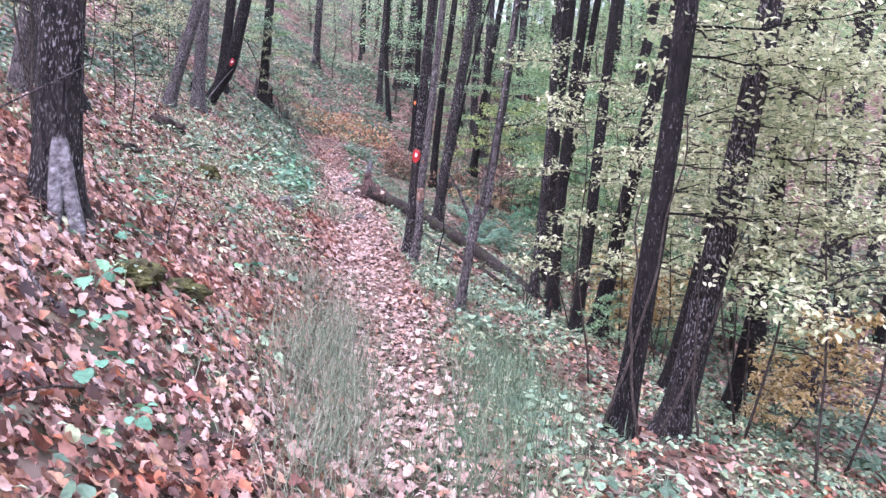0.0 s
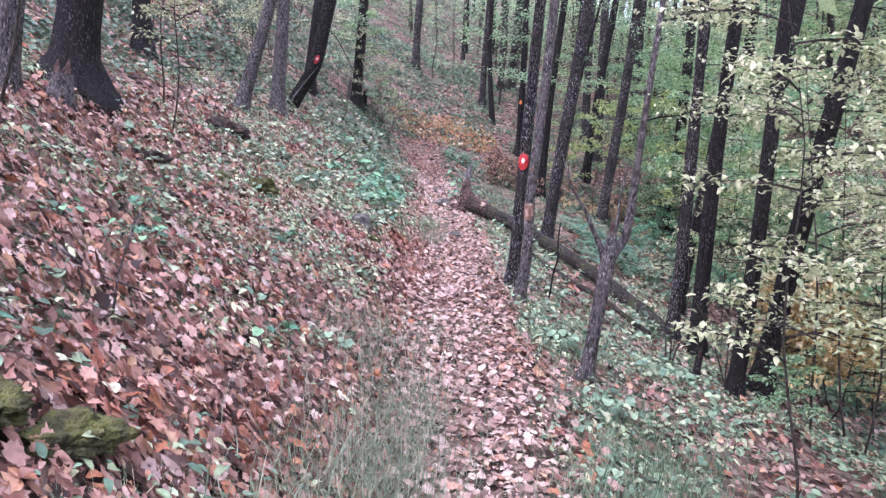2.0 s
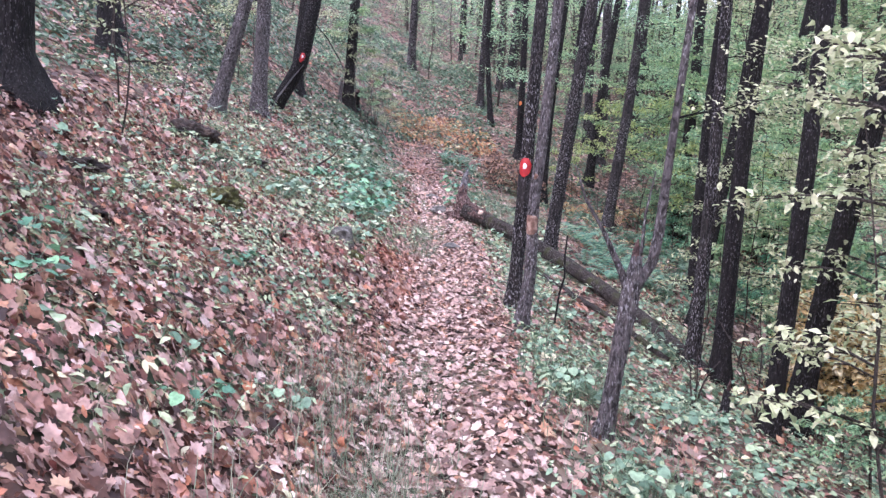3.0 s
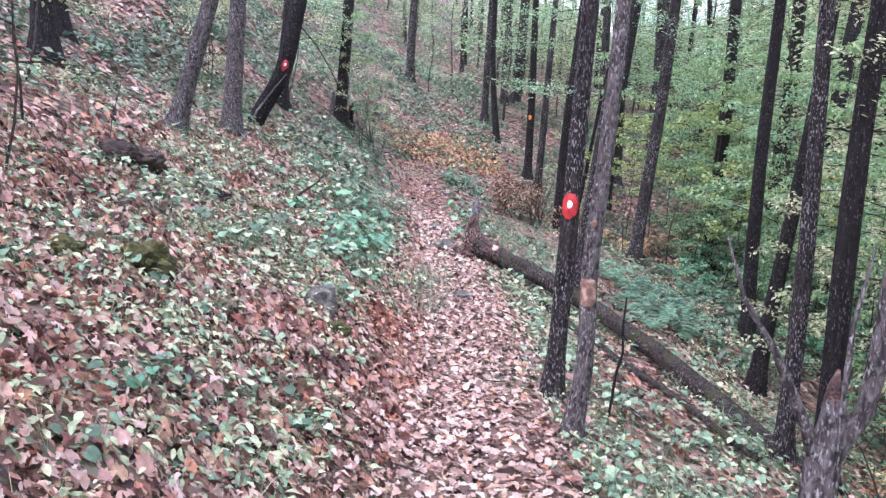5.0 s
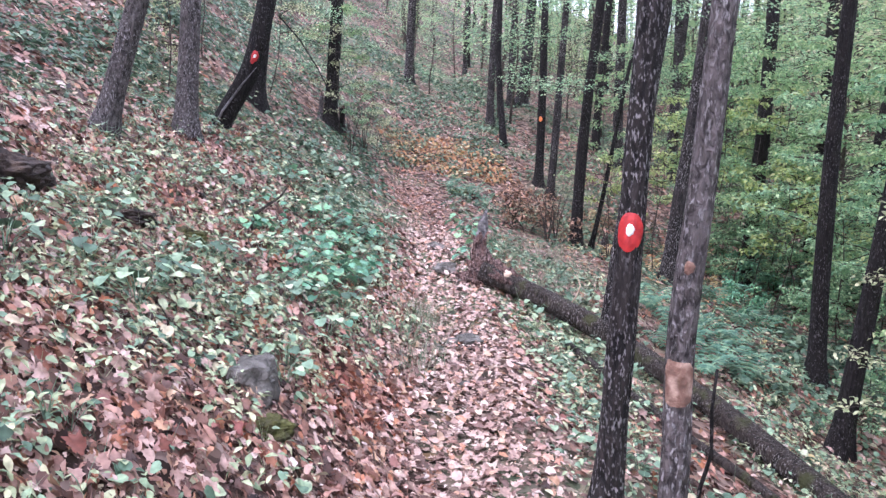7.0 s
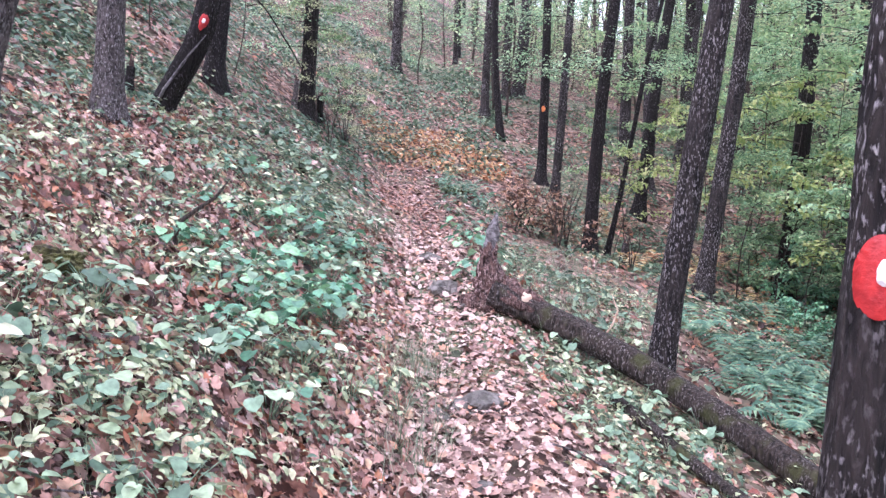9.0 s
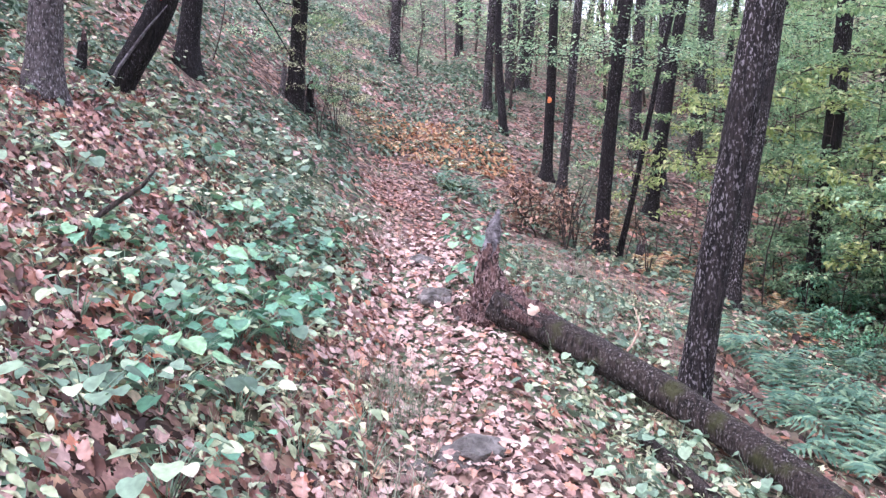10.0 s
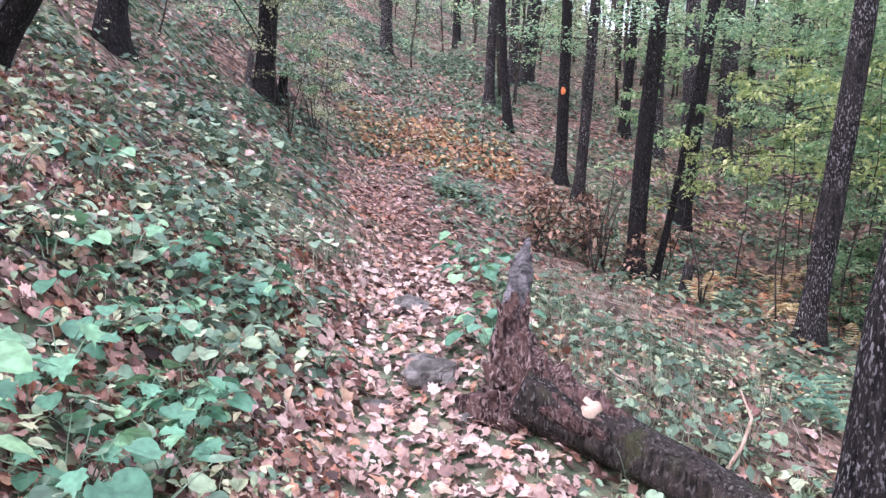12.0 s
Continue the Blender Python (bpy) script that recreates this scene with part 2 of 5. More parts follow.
def ground_material():
    """Forest soil under trodden, broken leaves: leaf-sized flakes of tan and brown, dark humus between, green tinges off the trail."""
    m, n, l, b = nodes_of("forest_soil")
    co = n.new("ShaderNodeTexCoord")
    cells = n.new("ShaderNodeTexVoronoi")
    cells.inputs["Scale"].default_value = 13
    warp = n.new("ShaderNodeTexNoise")
    warp.inputs["Scale"].default_value, warp.inputs["Detail"].default_value = 16, 3
    l.new(co.outputs["Object"], warp.inputs["Vector"])
    push = n.new("ShaderNodeVectorMath")
    push.operation = "MULTIPLY_ADD"
    l.new(warp.outputs["Color"], push.inputs[0])
    push.inputs[1].default_value = (.1, .1, .1)
    l.new(co.outputs["Object"], push.inputs[2])
    l.new(push.outputs[0], cells.inputs["Vector"])
    one = n.new("ShaderNodeSeparateColor")
    l.new(cells.outputs["Color"], one.inputs[0])
    tan = ramp(n, [(.0, (.025, .016, .012)), (.35, (.075, .046, .035)), (.6, (.16, .105, .08)), (.85, (.3, .22, .18)), (1, (.22, .11, .06))])
    l.new(one.outputs[0], tan.inputs[0])
    green = ramp(n, [(.0, (.03, .045, .025)), (.4, (.07, .11, .06)), (.7, (.13, .19, .1)), (1, (.3, .27, .17))])
    l.new(one.outputs[1], green.inputs[0])
    patch = n.new("ShaderNodeTexNoise")
    patch.inputs["Scale"].default_value, patch.inputs["Detail"].default_value = .45, 6
    l.new(co.outputs["Object"], patch.inputs["Vector"])
    pm = ramp(n, [(.5, (0, 0, 0)), (.62, (.75,) * 3)])
    l.new(patch.outputs["Fac"], pm.inputs[0])
    mix = n.new("ShaderNodeMix")
    mix.data_type = "RGBA"
    l.new(pm.outputs[0], mix.inputs[0])
    l.new(tan.outputs[0], mix.inputs[6])
    l.new(green.outputs[0], mix.inputs[7])
    l.new(mix.outputs[2], b.inputs["Base Color"])
    b.inputs["Roughness"].default_value = .95
    b.inputs["Specular IOR Level"].default_value = .2
    bump = n.new("ShaderNodeBump")
    bump.inputs["Strength"].default_value, bump.inputs["Distance"].default_value = .9, .04
    l.new(one.outputs[2], bump.inputs["Height"])
    l.new(bump.outputs[0], b.inputs["Normal"])
    return m


def rough_material(name, stops, scale=8, bump_scale=40, depth=.02, rough=.9):
    m, n, l, b = nodes_of(name)
    co = n.new("ShaderNodeTexCoord")
    t1 = n.new("ShaderNodeTexNoise")
    t1.inputs["Scale"].default_value, t1.inputs["Detail"].default_value = scale, 6
    t2 = n.new("ShaderNodeTexNoise")
    t2.inputs["Scale"].default_value, t2.inputs["Detail"].default_value = bump_scale, 4
    l.new(co.outputs["Object"], t1.inputs["Vector"])
    l.new(co.outputs["Object"], t2.inputs["Vector"])
    r = ramp(n, stops)
    l.new(t1.outputs["Fac"], r.inputs[0])
    l.new(r.outputs[0], b.inputs["Base Color"])
    b.inputs["Roughness"].default_value = rough
    bp = n.new("ShaderNodeBump")
    bp.inputs["Strength"].default_value, bp.inputs["Distance"].default_value = .8, depth
    l.new(t2.outputs["Fac"], bp.inputs["Height"])
    l.new(bp.outputs[0], b.inputs["Normal"])
    return m


SOIL = ground_material()
BARK = bark_material("furrowed_bark", (.005, .004, .004), (.026, .021, .019), (.34, .315, .31), .54)
BARK_DARK = bark_material("dark_bark", (.004, .003, .003), (.0135, .0107, .0098), (.15, .136, .132), .575)
BARK_GREY = bark_material("smooth_grey_bark", (.024, .02, .019), (.1, .085, .081), (.36, .335, .33), .54, 1.1, 0, .45)
BARK_LOG = bark_material("mossy_log_bark", (.01, .008, .006), (.042, .032, .026), (.25, .225, .21), .54, 1.0, .25)
BARK_TWIG = bark_material("twig_bark", (.03, .024, .02), (.09, .07, .058), (.2, .18, .16), .6, 2.5)
DEAD_WOOD = rough_material("rotten_wood", [(.3, (.02, .009, .007)), (.5, (.085, .042, .034)), (.72, (.26, .165, .14))], 26, 90, .05)
TORN_WOOD = bark_material("torn_wood", (.014, .006, .005), (.1, .056, .046), (.4, .29, .26), .5, .85)
PALE_WOOD = rough_material("bare_wood", [(.3, (.3, .2, .13)), (.6, (.5, .38, .28)), (.8, (.62, .5, .4))], 20, 70, .004)
SCAR_WOOD = rough_material("orange_sapwood", [(.3, (.06, .035, .026)), (.5, (.16, .085, .058)), (.72, (.42, .29, .22))], 18, 60, .01)
BARE_ROOT = rough_material("weathered_bare_wood", [(.3, (.035, .03, .03)), (.5, (.12, .11, .108)), (.75, (.3, .28, .28))], 24, 60, .04)
STONE = rough_material("lichened_stone", [(.3, (.04, .037, .03)), (.5, (.11, .1, .085)), (.75, (.25, .225, .2))], 12, 55, .03)
MOSS = rough_material("moss", [(.3, (.03, .022, .01)), (.5, (.1, .095, .025)), (.75, (.2, .2, .05))], 14, 130, .06)
EARTH = rough_material("dark_earth", [(.3, (.012, .008, .006)), (.55, (.05, .032, .024)), (.8, (.13, .085, .06))], 11, 70, .03)
PAINT_RED = rough_material("red_paint", [(.35, (.3, .012, .012)), (.7, (.5, .026, .022))], 30, 60, .006, .6)
PAINT_WHITE = rough_material("white_paint", [(.35, (.72, .7, .68)), (.7, (.85, .84, .82))], 30, 60, .006, .6)
PAINT_ORANGE = rough_material("orange_paint", [(.35, (.55, .13, .03)), (.7, (.75, .24, .06))], 30, 60, .006, .6)
LITTER = leaf_material("fallen_leaves", [(.0, (.028, .014, .011)), (.16, (.093, .047, .035)), (.34, (.242, .121, .086)), (.5, (.391, .246, .195)), (.66, (.502, .363, .307)), (.74, (.372, .14, .07)), (.82, (.484, .335, .214)), (.89, (.186, .056, .042)), (1, (.577, .465, .409))], .08, .5, russet=.22)
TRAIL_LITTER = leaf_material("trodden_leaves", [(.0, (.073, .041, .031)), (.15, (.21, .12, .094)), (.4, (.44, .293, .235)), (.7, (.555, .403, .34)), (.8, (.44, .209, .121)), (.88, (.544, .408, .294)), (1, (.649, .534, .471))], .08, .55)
LITTER_ONE = leaf_material("big_fallen_leaf", [(.0, (.152, .067, .047)), (.3, (.38, .219, .165)), (.6, (.57, .379, .316)), (.8, (.4, .151, .071)), (1, (.523, .354, .237))], .08, .5, True)
HERB = leaf_material("green_herb_leaves", [(.0, (.062, .108, .065)), (.25, (.134, .216, .135)), (.6, (.226, .335, .211)), (.82, (.371, .464, .27)), (.93, (.567, .594, .389)), (1, (.515, .389, .259))], .2, .5)
# HERB greens darkened: the far slopes' canopy shade is put into the colour
HERB_FAR = leaf_material("shade_tinted_herb_leaves", [(.0, (.048, .089, .052)), (.4, (.099, .165, .105)), (.8, (.175, .258, .157)), (1, (.317, .355, .218))], .25, .55)
HERB_BIG = leaf_material("broad_green_leaves", [(.0, (.082, .201, .118)), (.5, (.148, .339, .197)), (.85, (.237, .448, .235)), (1, (.385, .548, .263))], .22, .45)
PALE_HERB = leaf_material("pale_green_leaves", [(.0, (.209, .282, .158)), (.5, (.38, .437, .246)), (.8, (.532, .554, .334)), (1, (.59, .544, .334))], .22, .5)
FERN = leaf_material("fern_fronds", [(.0, (.072, .165, .11)), (.6, (.155, .297, .187)), (1, (.279, .407, .231))], .3, .5)
GRASS = leaf_material("dry_grass", [(.0, (.103, .141, .084)), (.5, (.206, .255, .16)), (1, (.378, .37, .26))], .25, .6)
GRASS_GREEN = leaf_material("green_grass", [(.0, (.06, .112, .061)), (.5, (.136, .216, .123)), (1, (.281, .32, .189))], .3, .55)
ORANGE = leaf_material("orange_autumn_leaves", [(.0, (.26, .1, .045)), (.35, (.46, .22, .1)), (.7, (.56, .35, .17)), (.9, (.4, .3, .2)), (1, (.25, .28, .14))], .3, .55)
YELLOW = leaf_material("yellow_autumn_leaves", [(.0, (.45, .3, .1)), (.5, (.68, .52, .24)), (1, (.78, .68, .45))], .35, .55)
BROWN = leaf_material("withered_brown_leaves", [(.0, (.13, .072, .046)), (.5, (.351, .202, .13)), (1, (.598, .39, .26))], .2, .6)
CANOPY = leaf_material("canopy_leaves", [(.0, (.162, .285, .14)), (.4, (.313, .467, .225)), (.75, (.454, .581, .29)), (1, (.648, .661, .354))], .5, .5)
SPRAY = leaf_material("pale_understorey_leaves", [(.0, (.294, .348, .181)), (.4, (.489, .524, .289)), (.75, (.646, .646, .405)), (1, (.724, .686, .454))], .4, .5)
LIME = leaf_material("yellow_green_leaves", [(.0, (.26, .36, .12)), (.5, (.46, .54, .2)), (1, (.66, .66, .32))], .5, .5)
SPRAY_GREEN = leaf_material("fresh_understorey_leaves", [(.0, (.162, .312, .173)), (.4, (.313, .492, .277)), (.8, (.477, .636, .358)), (1, (.674, .744, .439))], .5, .5)

# ---- the ground: one sheet to the horizon ----
def steps(lo, hi, fine, far):
    out = list(np.arange(lo, hi + fine / 2, fine))
    d = fine
    while out[-1] < far:
        d *= 1.16
        out.append(out[-1] + d)
    d = fine
    while out[0] > -far:
        d *= 1.16
        out.insert(0, out[0] - d)
    return out


def build_ground():
    xs, ys = steps(-6.5, 5.5, .085, 260), steps(.5, 25, .1, 320)
    verts = [(x, y, floor_z(x, y)) for y in ys for x in xs]
    w = len(xs)
    faces = [(j * w + i, j * w + i + 1, (j + 1) * w + i + 1, (j + 1) * w + i) for j in range(len(ys) - 1) for i in range(w - 1)]
    ob = new("ground", mesh_of("ground", verts, faces, SOIL))
    return tagged(ob, "sloping forest floor of dark soil and leaf litter with a narrow trodden trail", "ground", kind="structure")


ground = build_ground()


# ---- trees ----
def trunk_line(height, lean, bend=0.0, phase=0.0, rings=26, points=()):
    """Heights and sideways shifts of a trunk from its foot up; points: known shifts (z, dx, dy) of its lower part."""
    out = []
    for i in range(rings):
        u = i / (rings - 1)
        z = -.25 + (height + .25) * u**1.55
        x, y = lean[0] * z, lean[1] * z
        k = min(1, max(0, z / 3))
        x += bend * math.sin(z * .55 + phase) * k
        y += bend * math.cos(z * .45 + phase * 1.7) * k
        for a, dx, dy in points:
            g = math.exp(-((z - a) / .45)**2)
            x, y = x + dx * g, y + dy * g
        out.append((x, y, z))
    return out


def trunk_mesh(name, line, r, material, segs=14, rough=.07, flare=.45, seed=0.0, taper=.7):
    top = line[-1][2]
    radii = [r * (1 - taper * max(0, z) / top) * (1 + flare * math.exp(-max(z, -.1) / .17)) for _, _, z in line]
    v, f = tube(line, radii, segs, rough, seed, True, flare * .9)
    return mesh_of(name, v, f, material)


def limb_set(seed, leaf, material, size, count, reach=2.6, thick=.05):
    """A limb with side twigs along +x, rising, and the leaves on it: two meshes."""
    r = random.Random(seed)
    pts = [Vector((0, 0, 0))]
    for i in range(6):
        pts.append(pts[-1] + Vector((reach / 6, r.uniform(-.16, .16), reach / 6 * r.uniform(.25, .8))))
    verts, faces = tube(pts, [thick * (1 - .14 * i) for i in range(7)], 6)
    tips = []
    for i in range(1, 7):
        for s in (-1, 1):
            q = pts[i]
            e = q + Vector((r.uniform(.2, .7), s * r.uniform(.4, 1.0), r.uniform(-.1, .5))) * (reach / 2.6)
            m = (q + e) / 2 + Vector((0, 0, .08))
            graft(verts, faces, [i * 6 + j for j in ((0, 1, 2) if s < 0 else (3, 4, 5))], [m, e], [thick * .22, thick * .1])
            tips += [(q, m), (m, e), (m, e)]
    g = np.random.default_rng(seed)
    base = np.array([[*(a + (b - a) * r.random())] for a, b in (r.choice(tips) for _ in range(count))])
    base += g.normal(0, .13, base.shape) * [1, 1, .55]
    rot = turns(g.uniform(0, math.tau, count), g.normal(-.15, .35, count), g.normal(0, .4, count))
    v, t = strew(leaf, base, rot, g.uniform(.7, 1.3, count) * size)
    return mesh_of("limb", verts, faces, BARK_DARK), tri_mesh("foliage", v, t, material)


LIMB_KINDS = [limb_set(40 + i, simple_leaf(), CANOPY, .13, 130) for i in range(4)]
TWIG_KINDS = [limb_set(60 + i, leaf_template("beech", .35, .3), (SPRAY_GREEN, SPRAY, SPRAY_GREEN, SPRAY)[i], .068, 260, 1.3, .013) for i in range(4)]


def tree(x, y, r, lean=(0.03, 0.0), height=15, bark=BARK, label="", bend=.05, segs=14, rings=26, points=(), flare=.45, limbs=6, low=.5, seed=None, rough=.07, sink=0.0, twigs=0, twig_kind=0, twig_low=1.8, twig_high=4.5):
    seed = rnd.random() * 50 if seed is None else seed
    z = floor_z(x, y) - sink
    ob = thing("tree", Matrix.Translation((x, y, z)), label or "slender dark-barked forest tree with a thin autumn crown", "tree", "trees of the wood")
    line = trunk_line(height, lean, bend, seed, rings, points)
    part("trunk", trunk_mesh("trunk", line, r, bark, segs, rough, flare, seed), ob)
    rr = random.Random(int(seed * 1000))
    for k in range(limbs):
        u = low + (1 - low) * (k + .6) / limbs
        i = min(len(line) - 2, max(1, next(j for j, p in enumerate(line) if p[2] >= u * height * .99)))
        limb, foliage = LIMB_KINDS[rr.randrange(4)]
        s = (1.25 - .6 * (u - low) / (1 - low)) * rr.uniform(.8, 1.15)
        m = Matrix.Translation(line[i]) @ pose(0, 0, 0, 0, 0, rr.uniform(0, 360) if k else 30) @ Matrix.Diagonal((s, s, s, 1))
        lo = part("limb", limb, ob, at=m)
        part("foliage", foliage, lo, "sparse yellow-green leaves")
    for k in range(twigs):
        z0 = twig_low + (twig_high - twig_low) * (k + rr.random()) / twigs
        i = next(j for j, p in enumerate(line) if p[2] >= z0)
        limb, foliage = TWIG_KINDS[twig_kind + 2 * (k % 2)]
        s = rr.uniform(.6, 1.0)
        lo = part("limb", limb, ob, at=Matrix.Translation(line[i]) @ pose(0, 0, 0, 0, 22, rr.uniform(-80, 80) if x > 0 else rr.uniform(0, 360)) @ Matrix.Diagonal((s, s, s * .7, 1)))
        part("foliage", foliage, lo, "flat sprays of small leaves")
    return ob, line


NEAR = dict(segs=30, rings=70, rough=.13)
# at the trail
marked_tree, marked_line = tree(-.42, 10.55, .072, (.05, .006), 14, BARK, "dark furrowed-bark trunk with a painted red and white trail blaze", bend=.02, seed=3.1, **NEAR)
grey_tree, grey_line = tree(-.3, 9.7, .055, (.066, .009), 12, BARK_GREY, "slim grey-barked tree with a bare orange bark scar", bend=.02, seed=8.2, points=((.55, .03, 0), (1.1, -.02, 0)), **NEAR)
tree(-.09, 15.1, .112, (.106, .014), 17, BARK, "stout trunk with flaky grey-brown bark standing behind the fallen log", bend=.03, seed=5.5, flare=.25, **NEAR)
old_tree, old_line = tree(-2.09, 4.0, .118, (.035, 0), 15, BARK, "thick old trunk with a pale barkless root flare on the bank", bend=.03, seed=12.4, flare=.4, **NEAR, twigs=3, twig_kind=1, twig_low=2.2, twig_high=3.2)
tree(1.36, 4.62, .076, (.075, 0), 14, BARK_DARK, "dark leaning trunk at the edge of the slope", bend=.05, seed=1.9, **NEAR, twigs=9, twig_kind=1, twig_low=1.2, twig_high=3.4)
tree(1.92, 5.3, .108, (.16, 0), 13, BARK, "thick dark trunk leaning downhill", bend=.06, seed=2.4, **NEAR, twigs=9, twig_kind=1, twig_low=1.2, twig_high=3.4)
tree(2.4, 7.0, .07, (.19, 0), 12, BARK_DARK, bend=.05, twigs=8, twig_kind=1, twig_low=1.4, twig_high=4)
tree(3.12, 7.2, .07, (.143, 0), 13, BARK_DARK, bend=.1, twigs=8, twig_kind=1, twig_low=1.4, twig_high=4)
# by the foot of the log
tree(1.85, 11.35, .095, (.035, .002), 15, BARK_DARK, seed=4.0)
tree(1.58, 11.55, .075, (.03, .004), 15, BARK, seed=14.0, twigs=4, twig_kind=1, twig_low=2, twig_high=4)
tree(2.0, 10.0, .085, (.06, .005), 15, BARK_DARK)
tree(2.45, 10.7, .12, (.159, .024), 14, BARK_DARK, twigs=7, twig_kind=1, twig_low=1.6, twig_high=4)
tree(2.13, 14.5, .095, (.124, .018), 14, BARK_DARK)
tree(2.38, 16.0, .1, (.02, .001), 15, BARK_DARK)
tree(5.6, 26, .16, (.016, .002), 16, BARK_DARK)
tree(1.1, 19.2, .12, (.097, .013), 16, BARK, seed=6.6, segs=20, rings=40, twigs=4, twig_low=2.8, twig_high=5)
tree(2.93, 21.7, .15, (.046, .006), 16, BARK_DARK, twigs=6, twig_low=1.5, twig_high=5)
tree(2.65, 30, .17, (.007, .001), 16, BARK)
tree(1.3, 26.8, .16, (.005, .001), 16, BARK)
tree(4.7, 23.6, .17, (.051, .008), 16, BARK_DARK)
tree(5.26, 22.4, .2, (.105, .016), 16, BARK_DARK)
# ahead
tree(-.33, 20.9, .105, (.05, .008), 15, BARK_DARK, bend=.08, twigs=6, twig_low=2.2, twig_high=4.6)
tree(-.02, 21.3, .045, (.19, .02), 11, BARK_DARK, "thin trunk leaning out between its neighbours", bend=.08)
tree(.91, 24.9, .13, (.108, .014), 15, BARK_DARK, twigs=7, twig_low=2, twig_high=5)
blazed_tree, blazed_line = tree(-1.16, 25.2, .105, (.004, .001), 15, BARK_DARK, "slim dark trunk with a small orange paint mark", bend=.02, seed=7.7, segs=18, rings=34)
tree(-.87, 24.4, .095, (.055, .007), 14, BARK, bend=.03, twigs=5, twig_low=2, twig_high=4.5)
tree(-2.75, 29, .115, (.012, .001), 15, BARK)
tree(-2.39, 32.4, .13, (.026, .003), 15, BARK)
tree(-2.05, 33.2, .2, (.066, .009), 15, BARK)
tree(.38, 29.8, .12, (.044, .006), 15, BARK_DARK)
tree(-4.72, 39.2, .085, (-.016, 0), 14, BARK_DARK)
# on the bank
tree(-5.74, 22.8, .15, (.067, .009), 14, BARK_DARK, seed=9.1, twigs=10, twig_kind=0, twig_low=.9, twig_high=3.2)
tree(-5.11, 13.55, .105, (.27, .04), 13, BARK_GREY, "grey trunk leaning over the bank", bend=.03, seed=3.7, segs=20, rings=36)
tree(-5.12, 15.2, .125, (.045, .006), 15, BARK_GREY, "straight grey trunk on the bank", bend=.03, seed=4.8, segs=20, rings=36, twigs=3, twig_kind=1, twig_low=1.8, twig_high=3)
curved_tree, curved_line = tree(-5.06, 16.6, .138, (.185, .03), 14, BARK_DARK, "dark trunk with a bowed foot and a red and white blaze", bend=.0, seed=10.2, segs=22, rings=44, points=((-.1, -.28, 0), (.4, -.16, 0)), flare=.2)
tree(-5.78, 18.8, .13, (.1, .02), 15, BARK_DARK, seed=2.2)
tree(-6.67, 13.3, .145, (-.03, -.005), 15, BARK_DARK)
tree(-4.62, 8.6, .2, (.12, .02), 14, BARK_DARK, "dark old trunk on the bank with spreading roots", seed=6.1, flare=.7)
tree(-4.05, 7.0, .085, (.1, .02), 12, BARK_GREY)
tree(-7.5, 14.7, .13, (0, 0), 15, BARK_DARK)


def forked_tree(x, y):
    """A young tree broken off at its fork, one arm grown on as a new stem."""
    b = Vector((x, y, floor_z(x, y)))
    ob = thing("tree", Matrix.Translation(b), "grey young tree forked low with a broken middle stem", "tree", "trees of the wood")
    part("trunk", mesh_of("trunk", *tube([(-.03, 0, -.2), (-.01, 0, 0), (.01, 0, .1), (.035, .01, .35), (.065, .02, .6), (.09, .03, .8), (.1, .03, .92), (.115, .03, 1.04), (.12, .03, 1.1)], [.085, .068, .054, .046, .046, .054, .05, .036, .028], 18, .22, 4.4, True, .3), BARK_GREY), ob)
    arms = (([(.09, .03, .84), (.15, .03, .96), (.21, .02, 1.07), (.235, .02, 1.25), (.25, .01, 1.5), (.27, .0, 1.8), (.31, .0, 2.3), (.37, .02, 3.0), (.47, .05, 3.9), (.55, .06, 4.6)], [.036, .033, .03, .03, .027, .025, .022, .018, .012, .005]),
            ([(.09, .03, .86), (.04, .02, .99), (-.03, .0, 1.13), (-.09, -.02, 1.25), (-.2, -.03, 1.42), (-.27, -.05, 1.62)], [.028, .022, .017, .012, .008, .003]),
            ([(.115, .03, 1.02), (.145, .02, 1.16), (.15, .02, 1.34), (.19, .0, 1.6)], [.015, .011, .008, .003]))
    for pts, radii in arms:
        part("limb", mesh_of("limb", *tube(pts, radii, 11, .14, pts[0][2]), BARK_GREY), ob)
    part("splinter", mesh_of("splinter", *tube([(.11, .03, 1.06), (.115, .025, 1.14), (.12, .02, 1.2)], [.03, .02, .004], 8, .4, 2.0), DEAD_WOOD), ob, "dark broken wood")
    for k, (px, pz, yaw, q) in enumerate(((.27, 1.9, -20, .5), (.33, 2.6, 60, .6), (.38, 3.1, -60, .7), (.45, 3.7, 120, .7))):
        limb, foliage = TWIG_KINDS[1 + 2 * (k % 2)]
        lo = part("limb", limb, ob, at=Matrix.Translation((px, 0, pz)) @ pose(0, 0, 0, 0, 15, yaw) @ Matrix.Diagonal((q, q, q, 1)))
        part("foliage", foliage, lo, "flat sprays of small leaves")


forked_tree(.32, 7.45)


